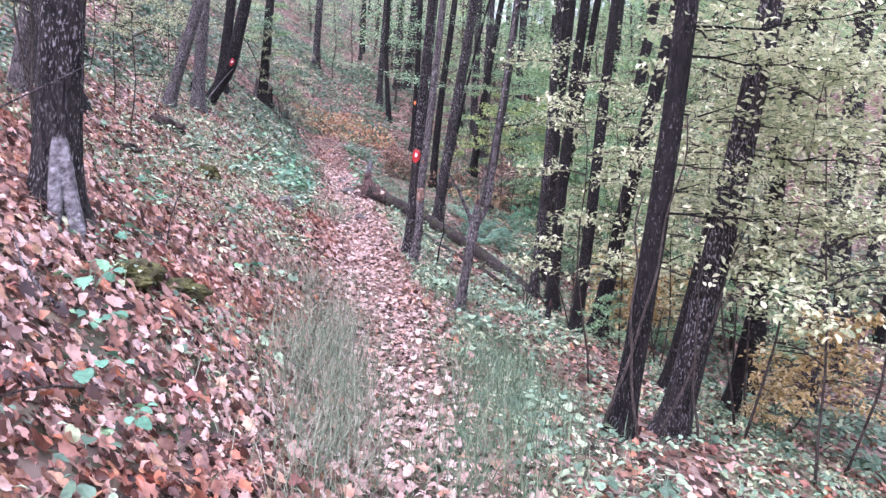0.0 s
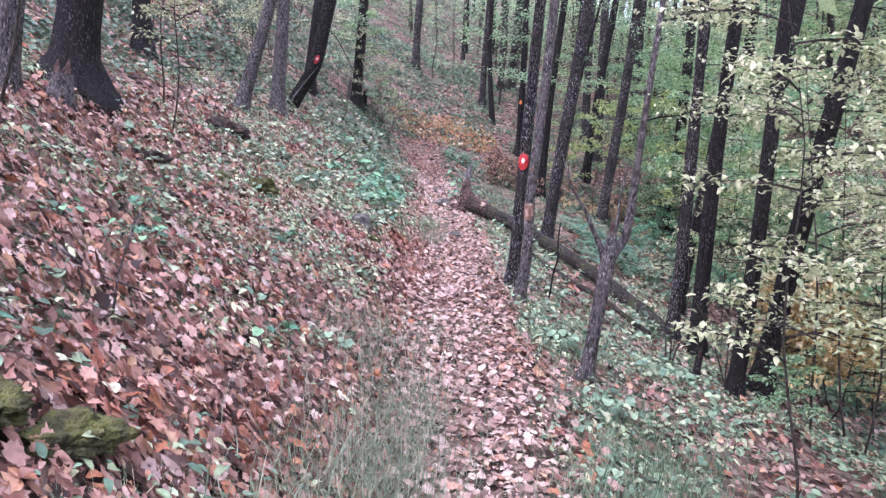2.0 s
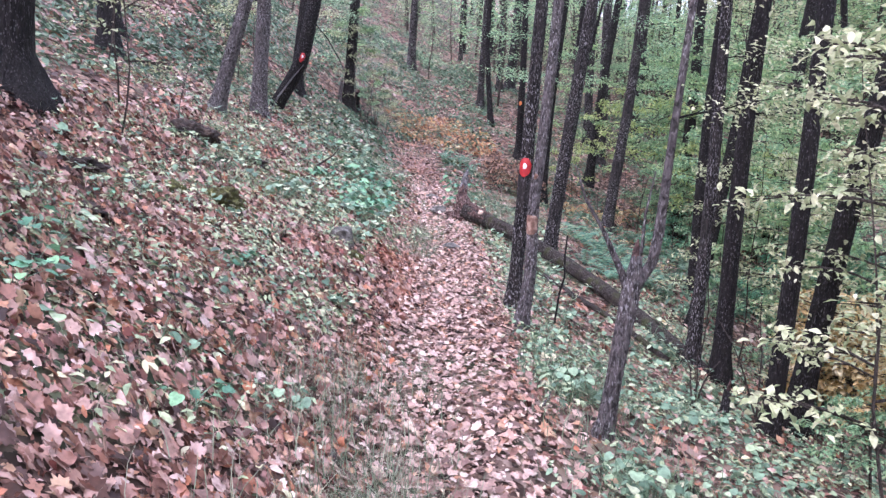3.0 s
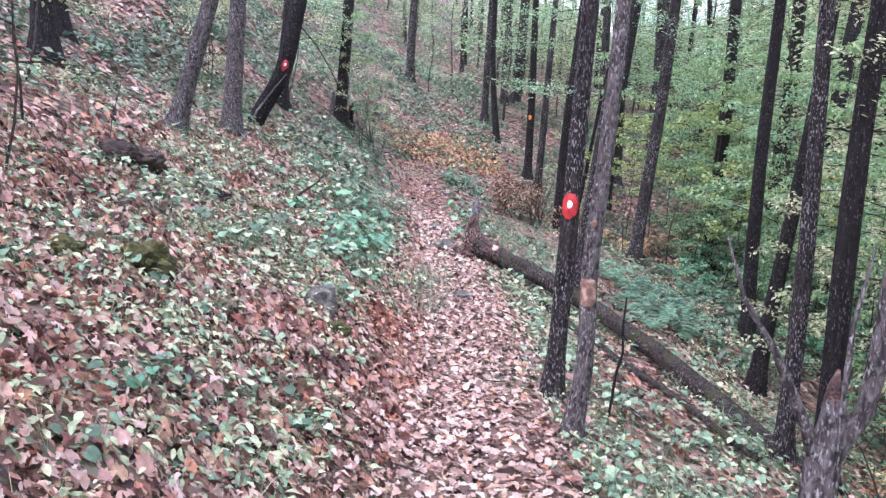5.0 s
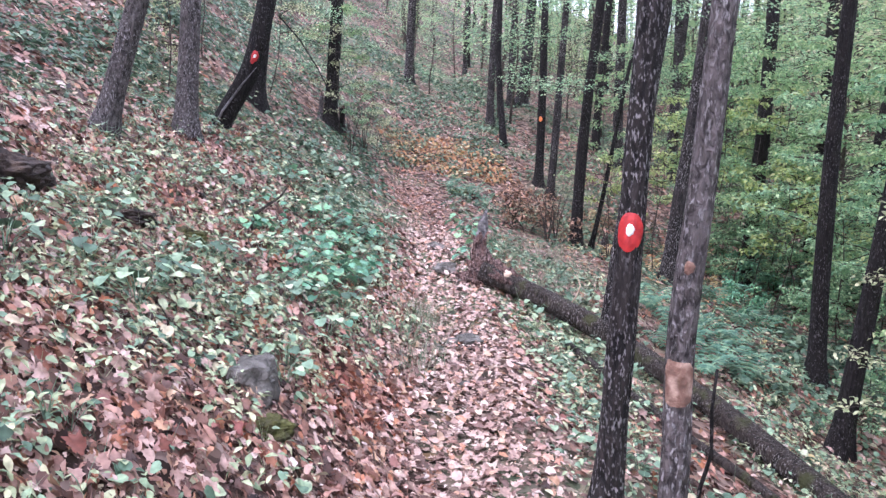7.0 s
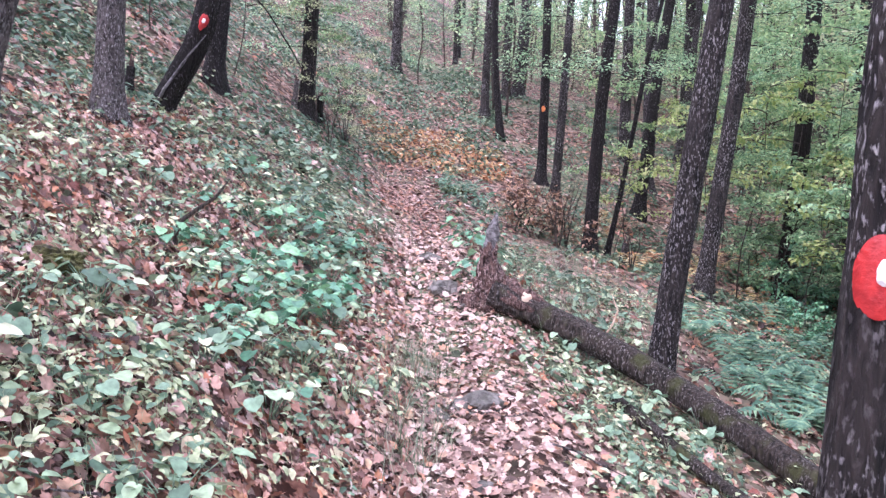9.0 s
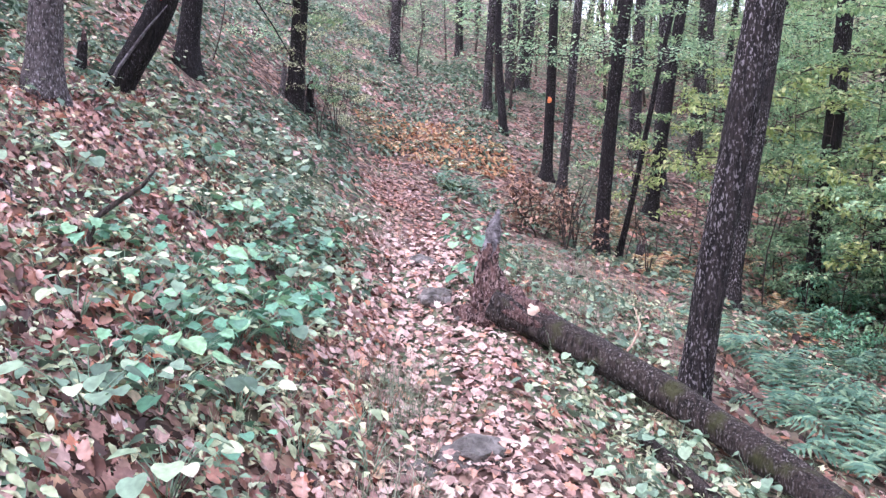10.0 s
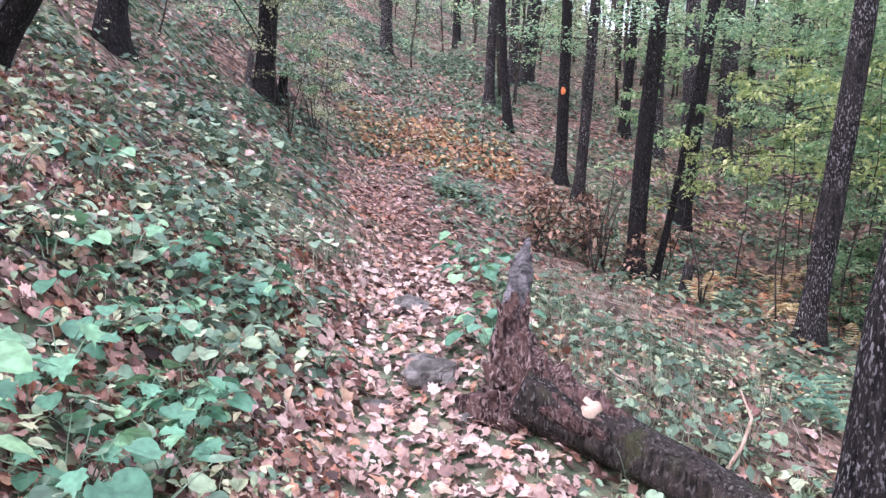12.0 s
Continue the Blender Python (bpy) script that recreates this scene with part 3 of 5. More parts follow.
def far_tree_set(seed, canopy):
    r = random.Random(seed)
    h = r.uniform(13, 18)
    line = trunk_line(h, (r.uniform(-.03, .06), r.uniform(-.03, .03)), .12, seed, 12)
    thick = r.uniform(.09, .16)
    verts, faces = tube(line, [thick * (1 - .7 * max(0, z) / h) * (1 + .35 * math.exp(-max(z, -.1) / .17)) for _, _, z in line], 8, .05, seed, True, .3)
    g = np.random.default_rng(seed)
    n = 380
    lumps = np.array([(r.uniform(-2, 2), r.uniform(-2, 2), h * r.uniform(.42, 1.0)) for _ in range(16)])
    k = g.integers(0, 16, n)
    p = lumps[k] + g.normal(0, 1, (n, 3)) * [.75, .75, .4]
    p[:, :2] += np.array([[np.interp(z, [q[2] for q in line], [q[j] for q in line]) for j in (0, 1)] for z in p[:, 2]])
    v, t = strew(simple_leaf(), p, turns(g.uniform(0, math.tau, n), g.normal(-.2, .4, n), g.normal(0, .4, n)), g.uniform(.2, .42, n))
    for m, q in enumerate(lumps[:9]):
        i = min(range(2, 11), key=lambda j: abs(line[j][2] - q[2] + 1.2))
        c = line[i]
        graft(verts, faces, [i * 8 + (m * 3 + j) % 8 for j in range(3)], [(c[0] + q[0] * .5, c[1] + q[1] * .5, c[2] + (q[2] - c[2]) * .4), (c[0] + q[0], c[1] + q[1], q[2])], [.03, .012])
    return mesh_of("trunk", verts, faces, BARK_DARK if seed % 3 else BARK), tri_mesh("crown", v, t, canopy)


FAR_KINDS = [far_tree_set(70 + i, CANOPY) for i in range(7)]


def far_tree(x, y, k, s=1.0):
    ob = thing("tree", pose(x, y, floor_z(x, y), 0, 0, rnd.uniform(0, 360)) @ Matrix.Diagonal((s, s, s, 1)), "distant slim forest tree with a thin yellow-green crown", "tree", "trees of the wood")
    for name, me in zip(("trunk", "crown"), FAR_KINDS[k]):
        part(name, me, ob)


taken = [(o.location.x, o.location.y) for o in scene.objects if o.get("category") == "tree"]


def free(x, y, gap):
    return all((x - a)**2 + (y - b)**2 > gap * gap for a, b in taken)


made = 0
while made < 250:
    x, y = rnd.uniform(-34, 40), rnd.uniform(-16, 75)
    xp, _ = trail(y)
    d = x - xp
    if y < 27 and -9 < d < 4.2:          # the mapped ground by the trail
        if not (y < -1 and abs(d) > 1.5):
            continue
    if (y < 27 and -3.5 < d < 1.2) or not free(x, y, 1.3):
        continue
    if y > 27 and -14 < x < -3 and rnd.random() < .5:
        continue
    taken.append((x, y))
    far_tree(x, y, rnd.randrange(7), rnd.uniform(.75, 1.15))
    made += 1



# ---- heights of the floor near the trail, for strewing ----
GX, GY, GD = -24.0, -2.0, .15
grid = np.array([[floor_z(GX + i * GD, GY + j * GD) for i in range(330)] for j in range(450)])


def lay(x, y):
    """Floor height and slopes at arrays x, y."""
    u, v = (x - GX) / GD, (y - GY) / GD
    i, j = np.clip(u.astype(int), 0, 328), np.clip(v.astype(int), 0, 448)
    fu, fv = u - i, v - j
    a, b, c, d = grid[j, i], grid[j, i + 1], grid[j + 1, i], grid[j + 1, i + 1]
    z = a * (1 - fu) * (1 - fv) + b * fu * (1 - fv) + c * (1 - fu) * fv + d * fu * fv
    return z, ((b - a) * (1 - fv) + (d - c) * fv) / GD, ((c - a) * (1 - fu) + (d - b) * fu) / GD


ty = np.arange(-2, 66, .1)
tx = np.array([trail(q)[0] for q in ty])


def off(x, y):
    """Distance sideways from the trail's middle; minus is uphill."""
    return x - np.interp(y, ty, tx)


def blotch(x, y, scale, seed):
    return np.array([noise.noise(Vector((a * scale, b * scale, seed))) for a, b in zip(x, y)])


def ease(a, b, v):
    u = np.clip((v - a) / (b - a), 0, 1)
    return u * u * (3 - 2 * u)


def greenness(x, y):
    """How thick the herbs stand: bare on the trail and on the first bank, thick further on and down the slope."""
    d = off(x, y)
    left = .13 + .3 * ease(5, 8.5, y) + .15 * ease(17, 19, y)
    right = .56 + .22 * (1 - ease(9, 12, y)) - .34 * ease(13.5, 15.5, y) * (1 - ease(3.2, 4.5, d))
    g = np.where(d < 0, left * ease(-.45, -1.1, d), right * ease(.45, .9, d))
    g = g + .3 * np.exp(-((d + .8) / .35)**2 - ((y - 14) / 3.0)**2)
    n = blotch(x, y, .9, 5.0) * 1.1 + blotch(x, y, 2.6, 8.0) * .6
    g = np.where(y > 23.5, .7 - .35 * ease(-5, -1, x), g)
    bend = np.abs((x + 3.5) * .74 - (y - 22.4) * .66) < .35
    return np.clip(g * (1 + 2.1 * n), 0, 1) * np.where(y > 22.6, ~(bend & (y < 28)), np.abs(d) > .33)


def shear(rot, sx, sy):
    s = np.zeros((len(sx), 3, 3))
    s[:, 0, 0] = s[:, 1, 1] = s[:, 2, 2] = 1
    s[:, 2, 0], s[:, 2, 1] = sx, sy
    return s @ rot


def leaf_bed(n, d0, d1, y0, y1, kinds, lo, hi, tilt, soft=False):
    """n leaves lying on the floor between two distances from the trail; soft: thick in the middle and thinning out past both."""
    y = rng.uniform(y0, y1, n)
    x = np.interp(y, ty, tx) + (rng.normal((d0 + d1) / 2, (d1 - d0) * .4, n) if soft else rng.uniform(d0, d1, n))
    z, sx, sy = lay(x, y)
    sets = []
    which = rng.integers(0, len(kinds), len(x))
    for i, kind in enumerate(kinds):
        m = which == i
        c = int(m.sum())
        rot = shear(turns(rng.uniform(0, math.tau, c), rng.normal(0, tilt, c), rng.normal(0, tilt, c)), sx[m], sy[m])
        size = rng.uniform(lo, hi, c)
        sets.append(strew(kind, np.stack([x[m], y[m], z[m] + rng.uniform(.006, .05, c)], 1), rot, size))
    return sets


BIG = [leaf_template("lobed", .35, .15), leaf_template("lobed", -.3, .3), leaf_template("oak", .5, .3), leaf_template("lobed", .8, .4), leaf_template("beech", .5, .35)]
LOW = [leaf_template("beech", .4, .3), leaf_template("oak", .4, .2)]


def litter(name, sets, label, material=LITTER):
    v, t = stack(sets)
    ob = new(name, tri_mesh(name, v, t, material))
    return tagged(ob, label, "leaf litter", kind="stuff")


litter("leaf_litter", leaf_bed(44000, -3.6, -.3, .8, 17, BIG, .03, .08, .65) + leaf_bed(24000, -3.0, -.25, .8, 12, LOW, .018, .042, .7), "thick bed of curled tan and russet leaves on the bank")
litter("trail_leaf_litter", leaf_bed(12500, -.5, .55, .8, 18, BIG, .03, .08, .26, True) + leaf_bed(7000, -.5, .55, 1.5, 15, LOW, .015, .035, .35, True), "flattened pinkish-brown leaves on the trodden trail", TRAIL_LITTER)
litter("slope_leaf_litter", leaf_bed(10500, .4, 4.5, .8, 18, BIG, .04, .09, .4), "scattered brown leaves between herbs on the falling slope")
litter("upper_leaf_litter", leaf_bed(9000, -8, -3.4, 2, 20, LOW, .08, .15, .35) + leaf_bed(7000, -7, 6, 17.5, 30, LOW, .07, .13, .35) + leaf_bed(2200, -.55, .5, 17.5, 23.5, LOW, .05, .09, .22, True) + leaf_bed(7000, 4.3, 11, 3, 30, LOW, .1, .17, .35) + leaf_bed(2500, -17, 14, 29, 62, LOW, .12, .18, .35),
       "brown and tan leaf litter higher on the wooded slope")

oy = rng.uniform(23.2, 27, 2600)
ox = rng.uniform(-5.4, -1.6, 2600)
k = (ox + 3.5)**2 / 2.7 + (oy - 25.1)**2 / 2.6 < 1 - .55 * (blotch(ox, oy, 1.3, 2.0) > .12)
ox, oy = ox[k], oy[k]
oz, osx, osy = lay(ox, oy)
c = len(ox)
v, t = strew(LOW[0], np.stack([ox, oy, oz + rng.uniform(.015, .07, c)], 1), shear(turns(rng.uniform(0, math.tau, c), rng.normal(.25, .35, c), rng.normal(0, .35, c)), osx, osy), rng.uniform(.07, .14, c))
tagged(new("orange_leaf_carpet", tri_mesh("orange_leaf_carpet", v, t, ORANGE)), "carpet of orange autumn leaves where the trail bends", "leaf litter", kind="stuff")

# ---- herbs, grass and other plants too many to count ----
def herb_cloud(x, y, per, template, lo, hi, tall, spread):
    """Leaves on short stalks round each foot."""
    n = len(x) * per
    px, py = np.repeat(x, per), np.repeat(y, per)
    h = np.repeat(rng.uniform(.35, 1, len(x)), per) * rng.uniform(.25, 1, n) * tall
    a = rng.uniform(0, math.tau, n)
    r = rng.uniform(.2, 1, n) * spread
    qx, qy = px + np.cos(a) * r, py + np.sin(a) * r
    z, sx, sy = lay(qx, qy)
    rot = shear(turns(a - math.pi / 2 + rng.normal(0, .4, n), rng.normal(-.2, .35, n), rng.normal(0, .3, n)), sx * .5, sy * .5)
    return strew(template, np.stack([qx, qy, z + h], 1), rot, rng.uniform(lo, hi, n))


def stalks(x, y, tall, n, width=.0022):
    """Thin leaning stalks as narrow blades."""
    px, py = np.repeat(x, n), np.repeat(y, n)
    z, _, _ = lay(px, py)
    c = len(px)
    blade = np.array([(-1, 0, 0), (1, 0, 0), (0, 0, 1.0), (0, 1, 0)]) * [width / tall, width / tall, 1]
    rot = turns(rng.uniform(0, math.tau, c), rng.normal(0, .4, c), rng.normal(0, .4, c))
    return strew((blade, np.array([(0, 1, 2), (1, 3, 2), (3, 0, 2)])), np.stack([px, py, z - .01], 1), rot, rng.uniform(.5, 1, c) * tall)


def pick_green(n, d0, d1, y0, y1):
    y = rng.uniform(y0, y1, n)
    x = np.interp(y, ty, tx) + rng.uniform(d0, d1, n)
    k = rng.random(n) < greenness(x, y)
    return x[k], y[k]


HEART, OVAL = leaf_template("heart", .3, .25), leaf_template("beech", .4, .3)
x, y = pick_green(10500, -4.5, 4.6, 1.2, 17.5)
m = rng.random(len(x)) < .72
v, t = stack([herb_cloud(x[m], y[m], 8, OVAL, .03, .062, .13, .12), herb_cloud(x[~m], y[~m], 5, HEART, .04, .075, .15, .12), stalks(x, y, .15, 3)])
tagged(new("undergrowth", tri_mesh("undergrowth", v, t, HERB)), "low green herbs and bramble shoots on the forest floor", "undergrowth", kind="stuff")
x, y = pick_green(7000, -4.5, 4.6, 2.5, 18)
x2, y2 = pick_green(1300, -3.2, -.6, 5.5, 13.5)
# pale herbs thinned on the near slope, standing in for tree shade
k = (off(x, y) < 0) | (y > 12) | (rng.random(len(x)) < .4)
x, y = np.concatenate([x[k], x2]), np.concatenate([y[k], y2])
v, t = stack([herb_cloud(x, y, 6, OVAL, .035, .07, .14, .12), stalks(x, y, .18, 3)])
tagged(new("pale_undergrowth", tri_mesh("pale_undergrowth", v, t, PALE_HERB)), "pale yellowing herbs among the leaf litter", "undergrowth", kind="stuff")
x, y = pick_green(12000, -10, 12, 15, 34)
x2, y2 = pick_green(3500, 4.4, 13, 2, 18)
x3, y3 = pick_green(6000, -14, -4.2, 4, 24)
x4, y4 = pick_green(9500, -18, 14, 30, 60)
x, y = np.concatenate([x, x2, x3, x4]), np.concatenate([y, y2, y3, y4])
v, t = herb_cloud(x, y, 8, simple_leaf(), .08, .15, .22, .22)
# the shade over these slopes comes from HERB_FAR's darkened greens
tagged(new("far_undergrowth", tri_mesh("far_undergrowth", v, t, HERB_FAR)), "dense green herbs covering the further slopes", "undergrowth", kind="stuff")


def grass_cloud(x, y, lo, hi, lean):
    n = len(x)
    z, _, _ = lay(x, y)
    w = .011
    blade = np.array([(-w, 0, 0), (w, 0, 0), (-w * .8, .12, .45), (w * .8, .12, .45), (-w * .4, .38, .8), (w * .4, .38, .8), (0, .75, .9)])
    tri = np.array([(0, 1, 3), (0, 3, 2), (2, 3, 5), (2, 5, 4), (4, 5, 6)])
    return strew((blade, tri), np.stack([x, y, z - .01], 1), turns(rng.uniform(0, math.tau, n), rng.normal(0, lean, n), rng.normal(0, .2, n)), rng.uniform(lo, hi, n))


def tuft(cx, cy, sx, sy, n):
    return rng.normal(cx, sx, n), rng.normal(cy, sy, n)


feet = [tuft(-.72, 5.1, .16, .75, 2900), tuft(-.45, 3.9, .17, .6, 1900), tuft(-.3, 3.0, .12, .35, 700), tuft(.5, 4.6, .28, .8, 500), tuft(-.4, 17.6, .5, .8, 500), tuft(.2, 16.8, .5, .8, 400), tuft(-.9, 18.6, .4, .8, 400), tuft(-1.15, 6.8, .2, .5, 900),
        tuft(-1.95, 13.6, .14, .3, 500), tuft(-.85, 15.9, .3, .5, 700), tuft(-1.2, 17.2, .4, .7, 700), tuft(-1.7, 12.4, .1, .3, 250), tuft(-2.9, 17.0, .2, .7, 400), tuft(.3, 9.0, .3, 1.2, 500)]
v, t = stack([grass_cloud(a, b, .1, .26, .45) for a, b in (tuft(.62, 4.7, .3, .8, 2600), tuft(.4, 3.4, .2, .45, 1100), tuft(.75, 6.2, .25, .6, 1200), tuft(-1.55, 16.6, .12, .5, 350), tuft(.2, 8.2, .2, .5, 600))])
tagged(new("green_grass", tri_mesh("green_grass", v, t, GRASS_GREEN)), "lush green grass on the edge of the slope", "grass", kind="stuff")
v, t = stack([grass_cloud(a, b, .1, .26, .5) for a, b in feet])
tagged(new("grass", tri_mesh("grass", v, t, GRASS)), "soft grey-green grass tufts beside the trail", "grass", kind="stuff")


# ---- the fallen log and dead wood ----
def log_point(s):
    return Vector((-1.41, 15.12, .96)) * (1 - s) + Vector((1.63, 11.72, -.45)) * s + Vector((.08, .62, .08)) * (4 * s * (1 - s))


def torn(points, radii, segs, seed, flat=1.0, depth=.3):
    """Torn, stringy wood: a limb whose skin is split into ridges that run along it, flattened across by flat."""
    pts = [Vector(p) for p in points]
    fine, rad = [], []
    for i in range(len(pts) - 1):
        for u in (0, .25, .5, .75):
            fine.append(pts[i].lerp(pts[i + 1], u))
            rad.append(radii[i] + (radii[i + 1] - radii[i]) * u)
    fine.append(pts[-1])
    rad.append(radii[-1])
    v, f = tube(fine, rad, segs)
    out = []
    for i, p in enumerate(v):
        c, k = fine[i // segs], i % segs
        w = p - c
        g = noise.noise(Vector((k * 1.9 + seed, (i // segs) * .35, seed))) + .7 * noise.noise(Vector((c * 22 + w * 30))) + .8 * noise.noise(c * 9 + w * 12)
        out.append(c + Vector((w.x, w.y * flat, w.z)) * (1 + depth * g))
    return out, f


def fallen_log():
    ob = thing("fallen_log", Matrix.Translation(log_point(.5)), "mossy fallen tree trunk with a shattered root end beside the trail", "log")
    base = log_point(.5)
    line = [log_point(s) - base for s in np.linspace(-.03, 1.05, 70)]
    radii = [.12 - .03 * i / 69 + .025 * math.exp(-i / 5) for i in range(70)]
    part("trunk", mesh_of("trunk", *tube(line, radii, 28, .11, 3.3), BARK_LOG), ob)
    o = -base
    # the butt turns up into a torn ridge that ends in one tall splinter
    butt = [log_point(.1) + o, log_point(.04) + o + Vector((0, 0, .01)), Vector((-1.45, 15.23, 1.0)) + o, Vector((-1.54, 15.3, 1.1)) + o, Vector((-1.57, 15.36, 1.22)) + o, Vector((-1.575, 15.4, 1.34)) + o, Vector((-1.565, 15.42, 1.42)) + o]
    part("torn_end", mesh_of("torn_end", *torn(butt, [.1, .126, .148, .125, .09, .062, .035], 34, 2.0, 1.0, .42), TORN_WOOD), ob, "rotten reddish wood")
    tall = [Vector(p) + o for p in ((-1.58, 15.38, 1.28), (-1.565, 15.41, 1.4), (-1.55, 15.43, 1.5), (-1.53, 15.44, 1.6), (-1.515, 15.45, 1.69))]
    part("splinter", mesh_of("splinter", *torn(tall, [.07, .056, .05, .04, .01], 14, 5.0, .5, .35), BARE_ROOT), ob, "tall weathered grey splinter")
    lip = [Vector(p) + o for p in ((-1.42, 15.16, .9), (-1.55, 15.14, .9), (-1.66, 15.16, .91), (-1.76, 15.18, .93), (-1.82, 15.2, .94))]
    part("splinter", mesh_of("splinter", *torn(lip, [.1, .095, .07, .05, .015], 18, 8.0, 1.0, .4), TORN_WOOD), ob, "dark rotten lip of the torn end")
    r = random.Random(5)
    shards = (((-1.62, 15.22, 1.0), (-1.7, 15.24, 1.12), .05), ((-1.6, 15.28, 1.08), (-1.66, 15.3, 1.26), .045), ((-1.52, 15.22, 1.1), (-1.53, 15.2, 1.27), .045), ((-1.44, 15.18, 1.06), (-1.42, 15.16, 1.17), .04),
              ((-1.62, 15.34, 1.2), (-1.65, 15.36, 1.4), .03), ((-1.53, 15.38, 1.3), (-1.5, 15.4, 1.43), .028), ((-1.58, 15.14, .96), (-1.7, 15.1, 1.02), .045), ((-1.3, 15.1, 1.01), (-1.2, 15.05, 1.03), .035))
    for a, b, w in shards:
        a, b = Vector(a) + o, Vector(b) + o
        pts = [a + (b - a) * u + Vector((r.uniform(-1, 1), r.uniform(-1, 1), 0)) * .012 for u in (0, .3, .6, 1)]
        part("splinter", mesh_of("splinter", *torn(pts, [w, w * .95, w * .6, w * .12], 10, r.random() * 9, .7, .45), TORN_WOOD), ob, "rotten reddish splintered wood")
    c = log_point(.06) - base + Vector((-.01, -.068, .1))
    part("knot", mesh_of("knot", *tube([c - Vector((0, -.04, .04)), c, c + Vector((0, -.012, .012))], [.056, .052, .047], 16, .45, 1.0), PALE_WOOD), ob, "pale round knot face")
    return ob


fallen_log()


def pole(name, pts, radii, material, label, category, segs=9, rough=.12):
    pts = [Vector(p) for p in pts]
    ob = new(name, mesh_of(name, *tube([p - pts[0] for p in pts], radii, segs, rough, pts[0].x), material))
    ob.matrix_world = Matrix.Translation(pts[0])
    return tagged(ob, label, category)


def on_floor(x, y, h=0.0):
    return Vector((x, y, floor_z(x, y) + h))


pole("fallen_branch", [on_floor(-.55 + 1.8 * u, 14.0 - 3.0 * u + .12 * math.sin(u * 7), .075) for u in np.linspace(0, 1, 12)], [.045 - .018 * u for u in np.linspace(0, 1, 12)], BARK_LOG, "thin fallen branch lying beside the mossy log", "branch")
b = on_floor(0, 10.62)
pole("dead_stem", [b - Vector((0, 0, .1)), b + Vector((.035, 0, .15)), b + Vector((.05, .01, .32)), b + Vector((.095, .01, .5)), b + Vector((.085, .01, .72)), b + Vector((.1, .01, .93))], [.012, .011, .011, .01, .009, .007], BARK_DARK, "thin dead upright stem beside the trail", "stem", 7)
b = on_floor(-3.44, 13.25)
pole("bent_branch", [b - Vector((0, 0, .1)), b + Vector((-.01, 0, .1)), b + Vector((.02, .02, .2)), b + Vector((.12, .05, .28)), b + Vector((.23, .08, .36)), b + Vector((.3, .1, .46))], [.016, .016, .017, .014, .011, .005], BARK_TWIG, "crooked bare branch sticking out of the bank", "branch", 8)
pole("leaning_dead_pole", [on_floor(-5.35, 18.75, 1.75), on_floor(-5.45, 20.0, 1.5), on_floor(-5.55, 21.3, 1.2), on_floor(-5.68, 22.68, .75)], [.011, .012, .012, .009], BARK_DARK, "thin dead pole caught between two trunks", "pole", 7)
b = on_floor(-.55, 15.45)
pole("curved_twig", [b, b + Vector((.1, .05, .14)), b + Vector((.15, .1, .27)), b + Vector((.1, .14, .4))], [.012, .011, .009, .004], PALE_WOOD, "pale curved dry twig beside the log", "twig", 6)
b = on_floor(-1.85, 3.7)
pole("slanting_twig", [b + Vector((-1.2, .3, .35)), b + Vector((-.5, .1, .62)), b + Vector((.1, .0, .9))], [.007, .006, .003], BARK_GREY, "thin grey dead twig slanting over the bank", "twig", 6)
for x, y, h, w in ((-1.75, 4.75, .6, .12), (-2.56, 25.1, 1.3, .05), (-4.3, 10.9, .9, .14)):
    b = on_floor(x, y)
    pole("bare_sapling", [b, b + Vector((w * .3, 0, h * .4)), b + Vector((w * .8, .02, h * .75)), b + Vector((w * 1.6, .05, h))], [.006, .005, .004, .002], BARK_GREY, "thin bare sapling stem on the slope", "sapling", 6)


def bare_shrub(x, y, tall, stems, seed):
    """Several thin leafless stems out of one foot, each with a side twig."""
    r = random.Random(seed)
    ob = thing("bare_shrub", Matrix.Translation(on_floor(x, y)), "thin leafless shrub with grey-brown stems on the slope", "shrub", "bare shrubs")
    for k in range(stems):
        a, h = math.tau * k / stems + r.uniform(-.5, .5), tall * r.uniform(.7, 1)
        q = Vector((math.cos(a), math.sin(a), 0)) * h * r.uniform(.15, .4)
        line = [q * u**1.4 + Vector((r.uniform(-.02, .02), r.uniform(-.02, .02), h * u - .04)) for u in (0, .2, .4, .6, .8, 1)]
        verts, faces = tube(line, [.011, .01, .009, .007, .005, .002], 6, .1, seed + k)
        for i in (2, 3, 4):
            e = line[i] + Vector((r.uniform(-1, 1), r.uniform(-1, 1), r.uniform(.4, 1))) * h * .2
            graft(verts, faces, [i * 6 + j for j in ((0, 1, 2) if i % 2 else (3, 4, 5))], [(line[i] + e) / 2 + Vector((0, 0, .02)), e], [.004, .0015])
        part("stem", mesh_of("stem", verts, faces, BARK_TWIG), ob)


for i, (x, y, h, n) in enumerate(((2.0, 10.3, 1.3, 4), (1.25, 9.6, .7, 3), (-.85, 20.3, 1.2, 4), (-.7, 20.9, 1.4, 4), (.2, 19.6, .9, 3), (-1.35, 21.3, 1.1, 3), (-4.9, 21.6, 1.2, 3), (-5.0, 23.0, 1.6, 4))):
    bare_shrub(x, y, h, n, 90 + i)


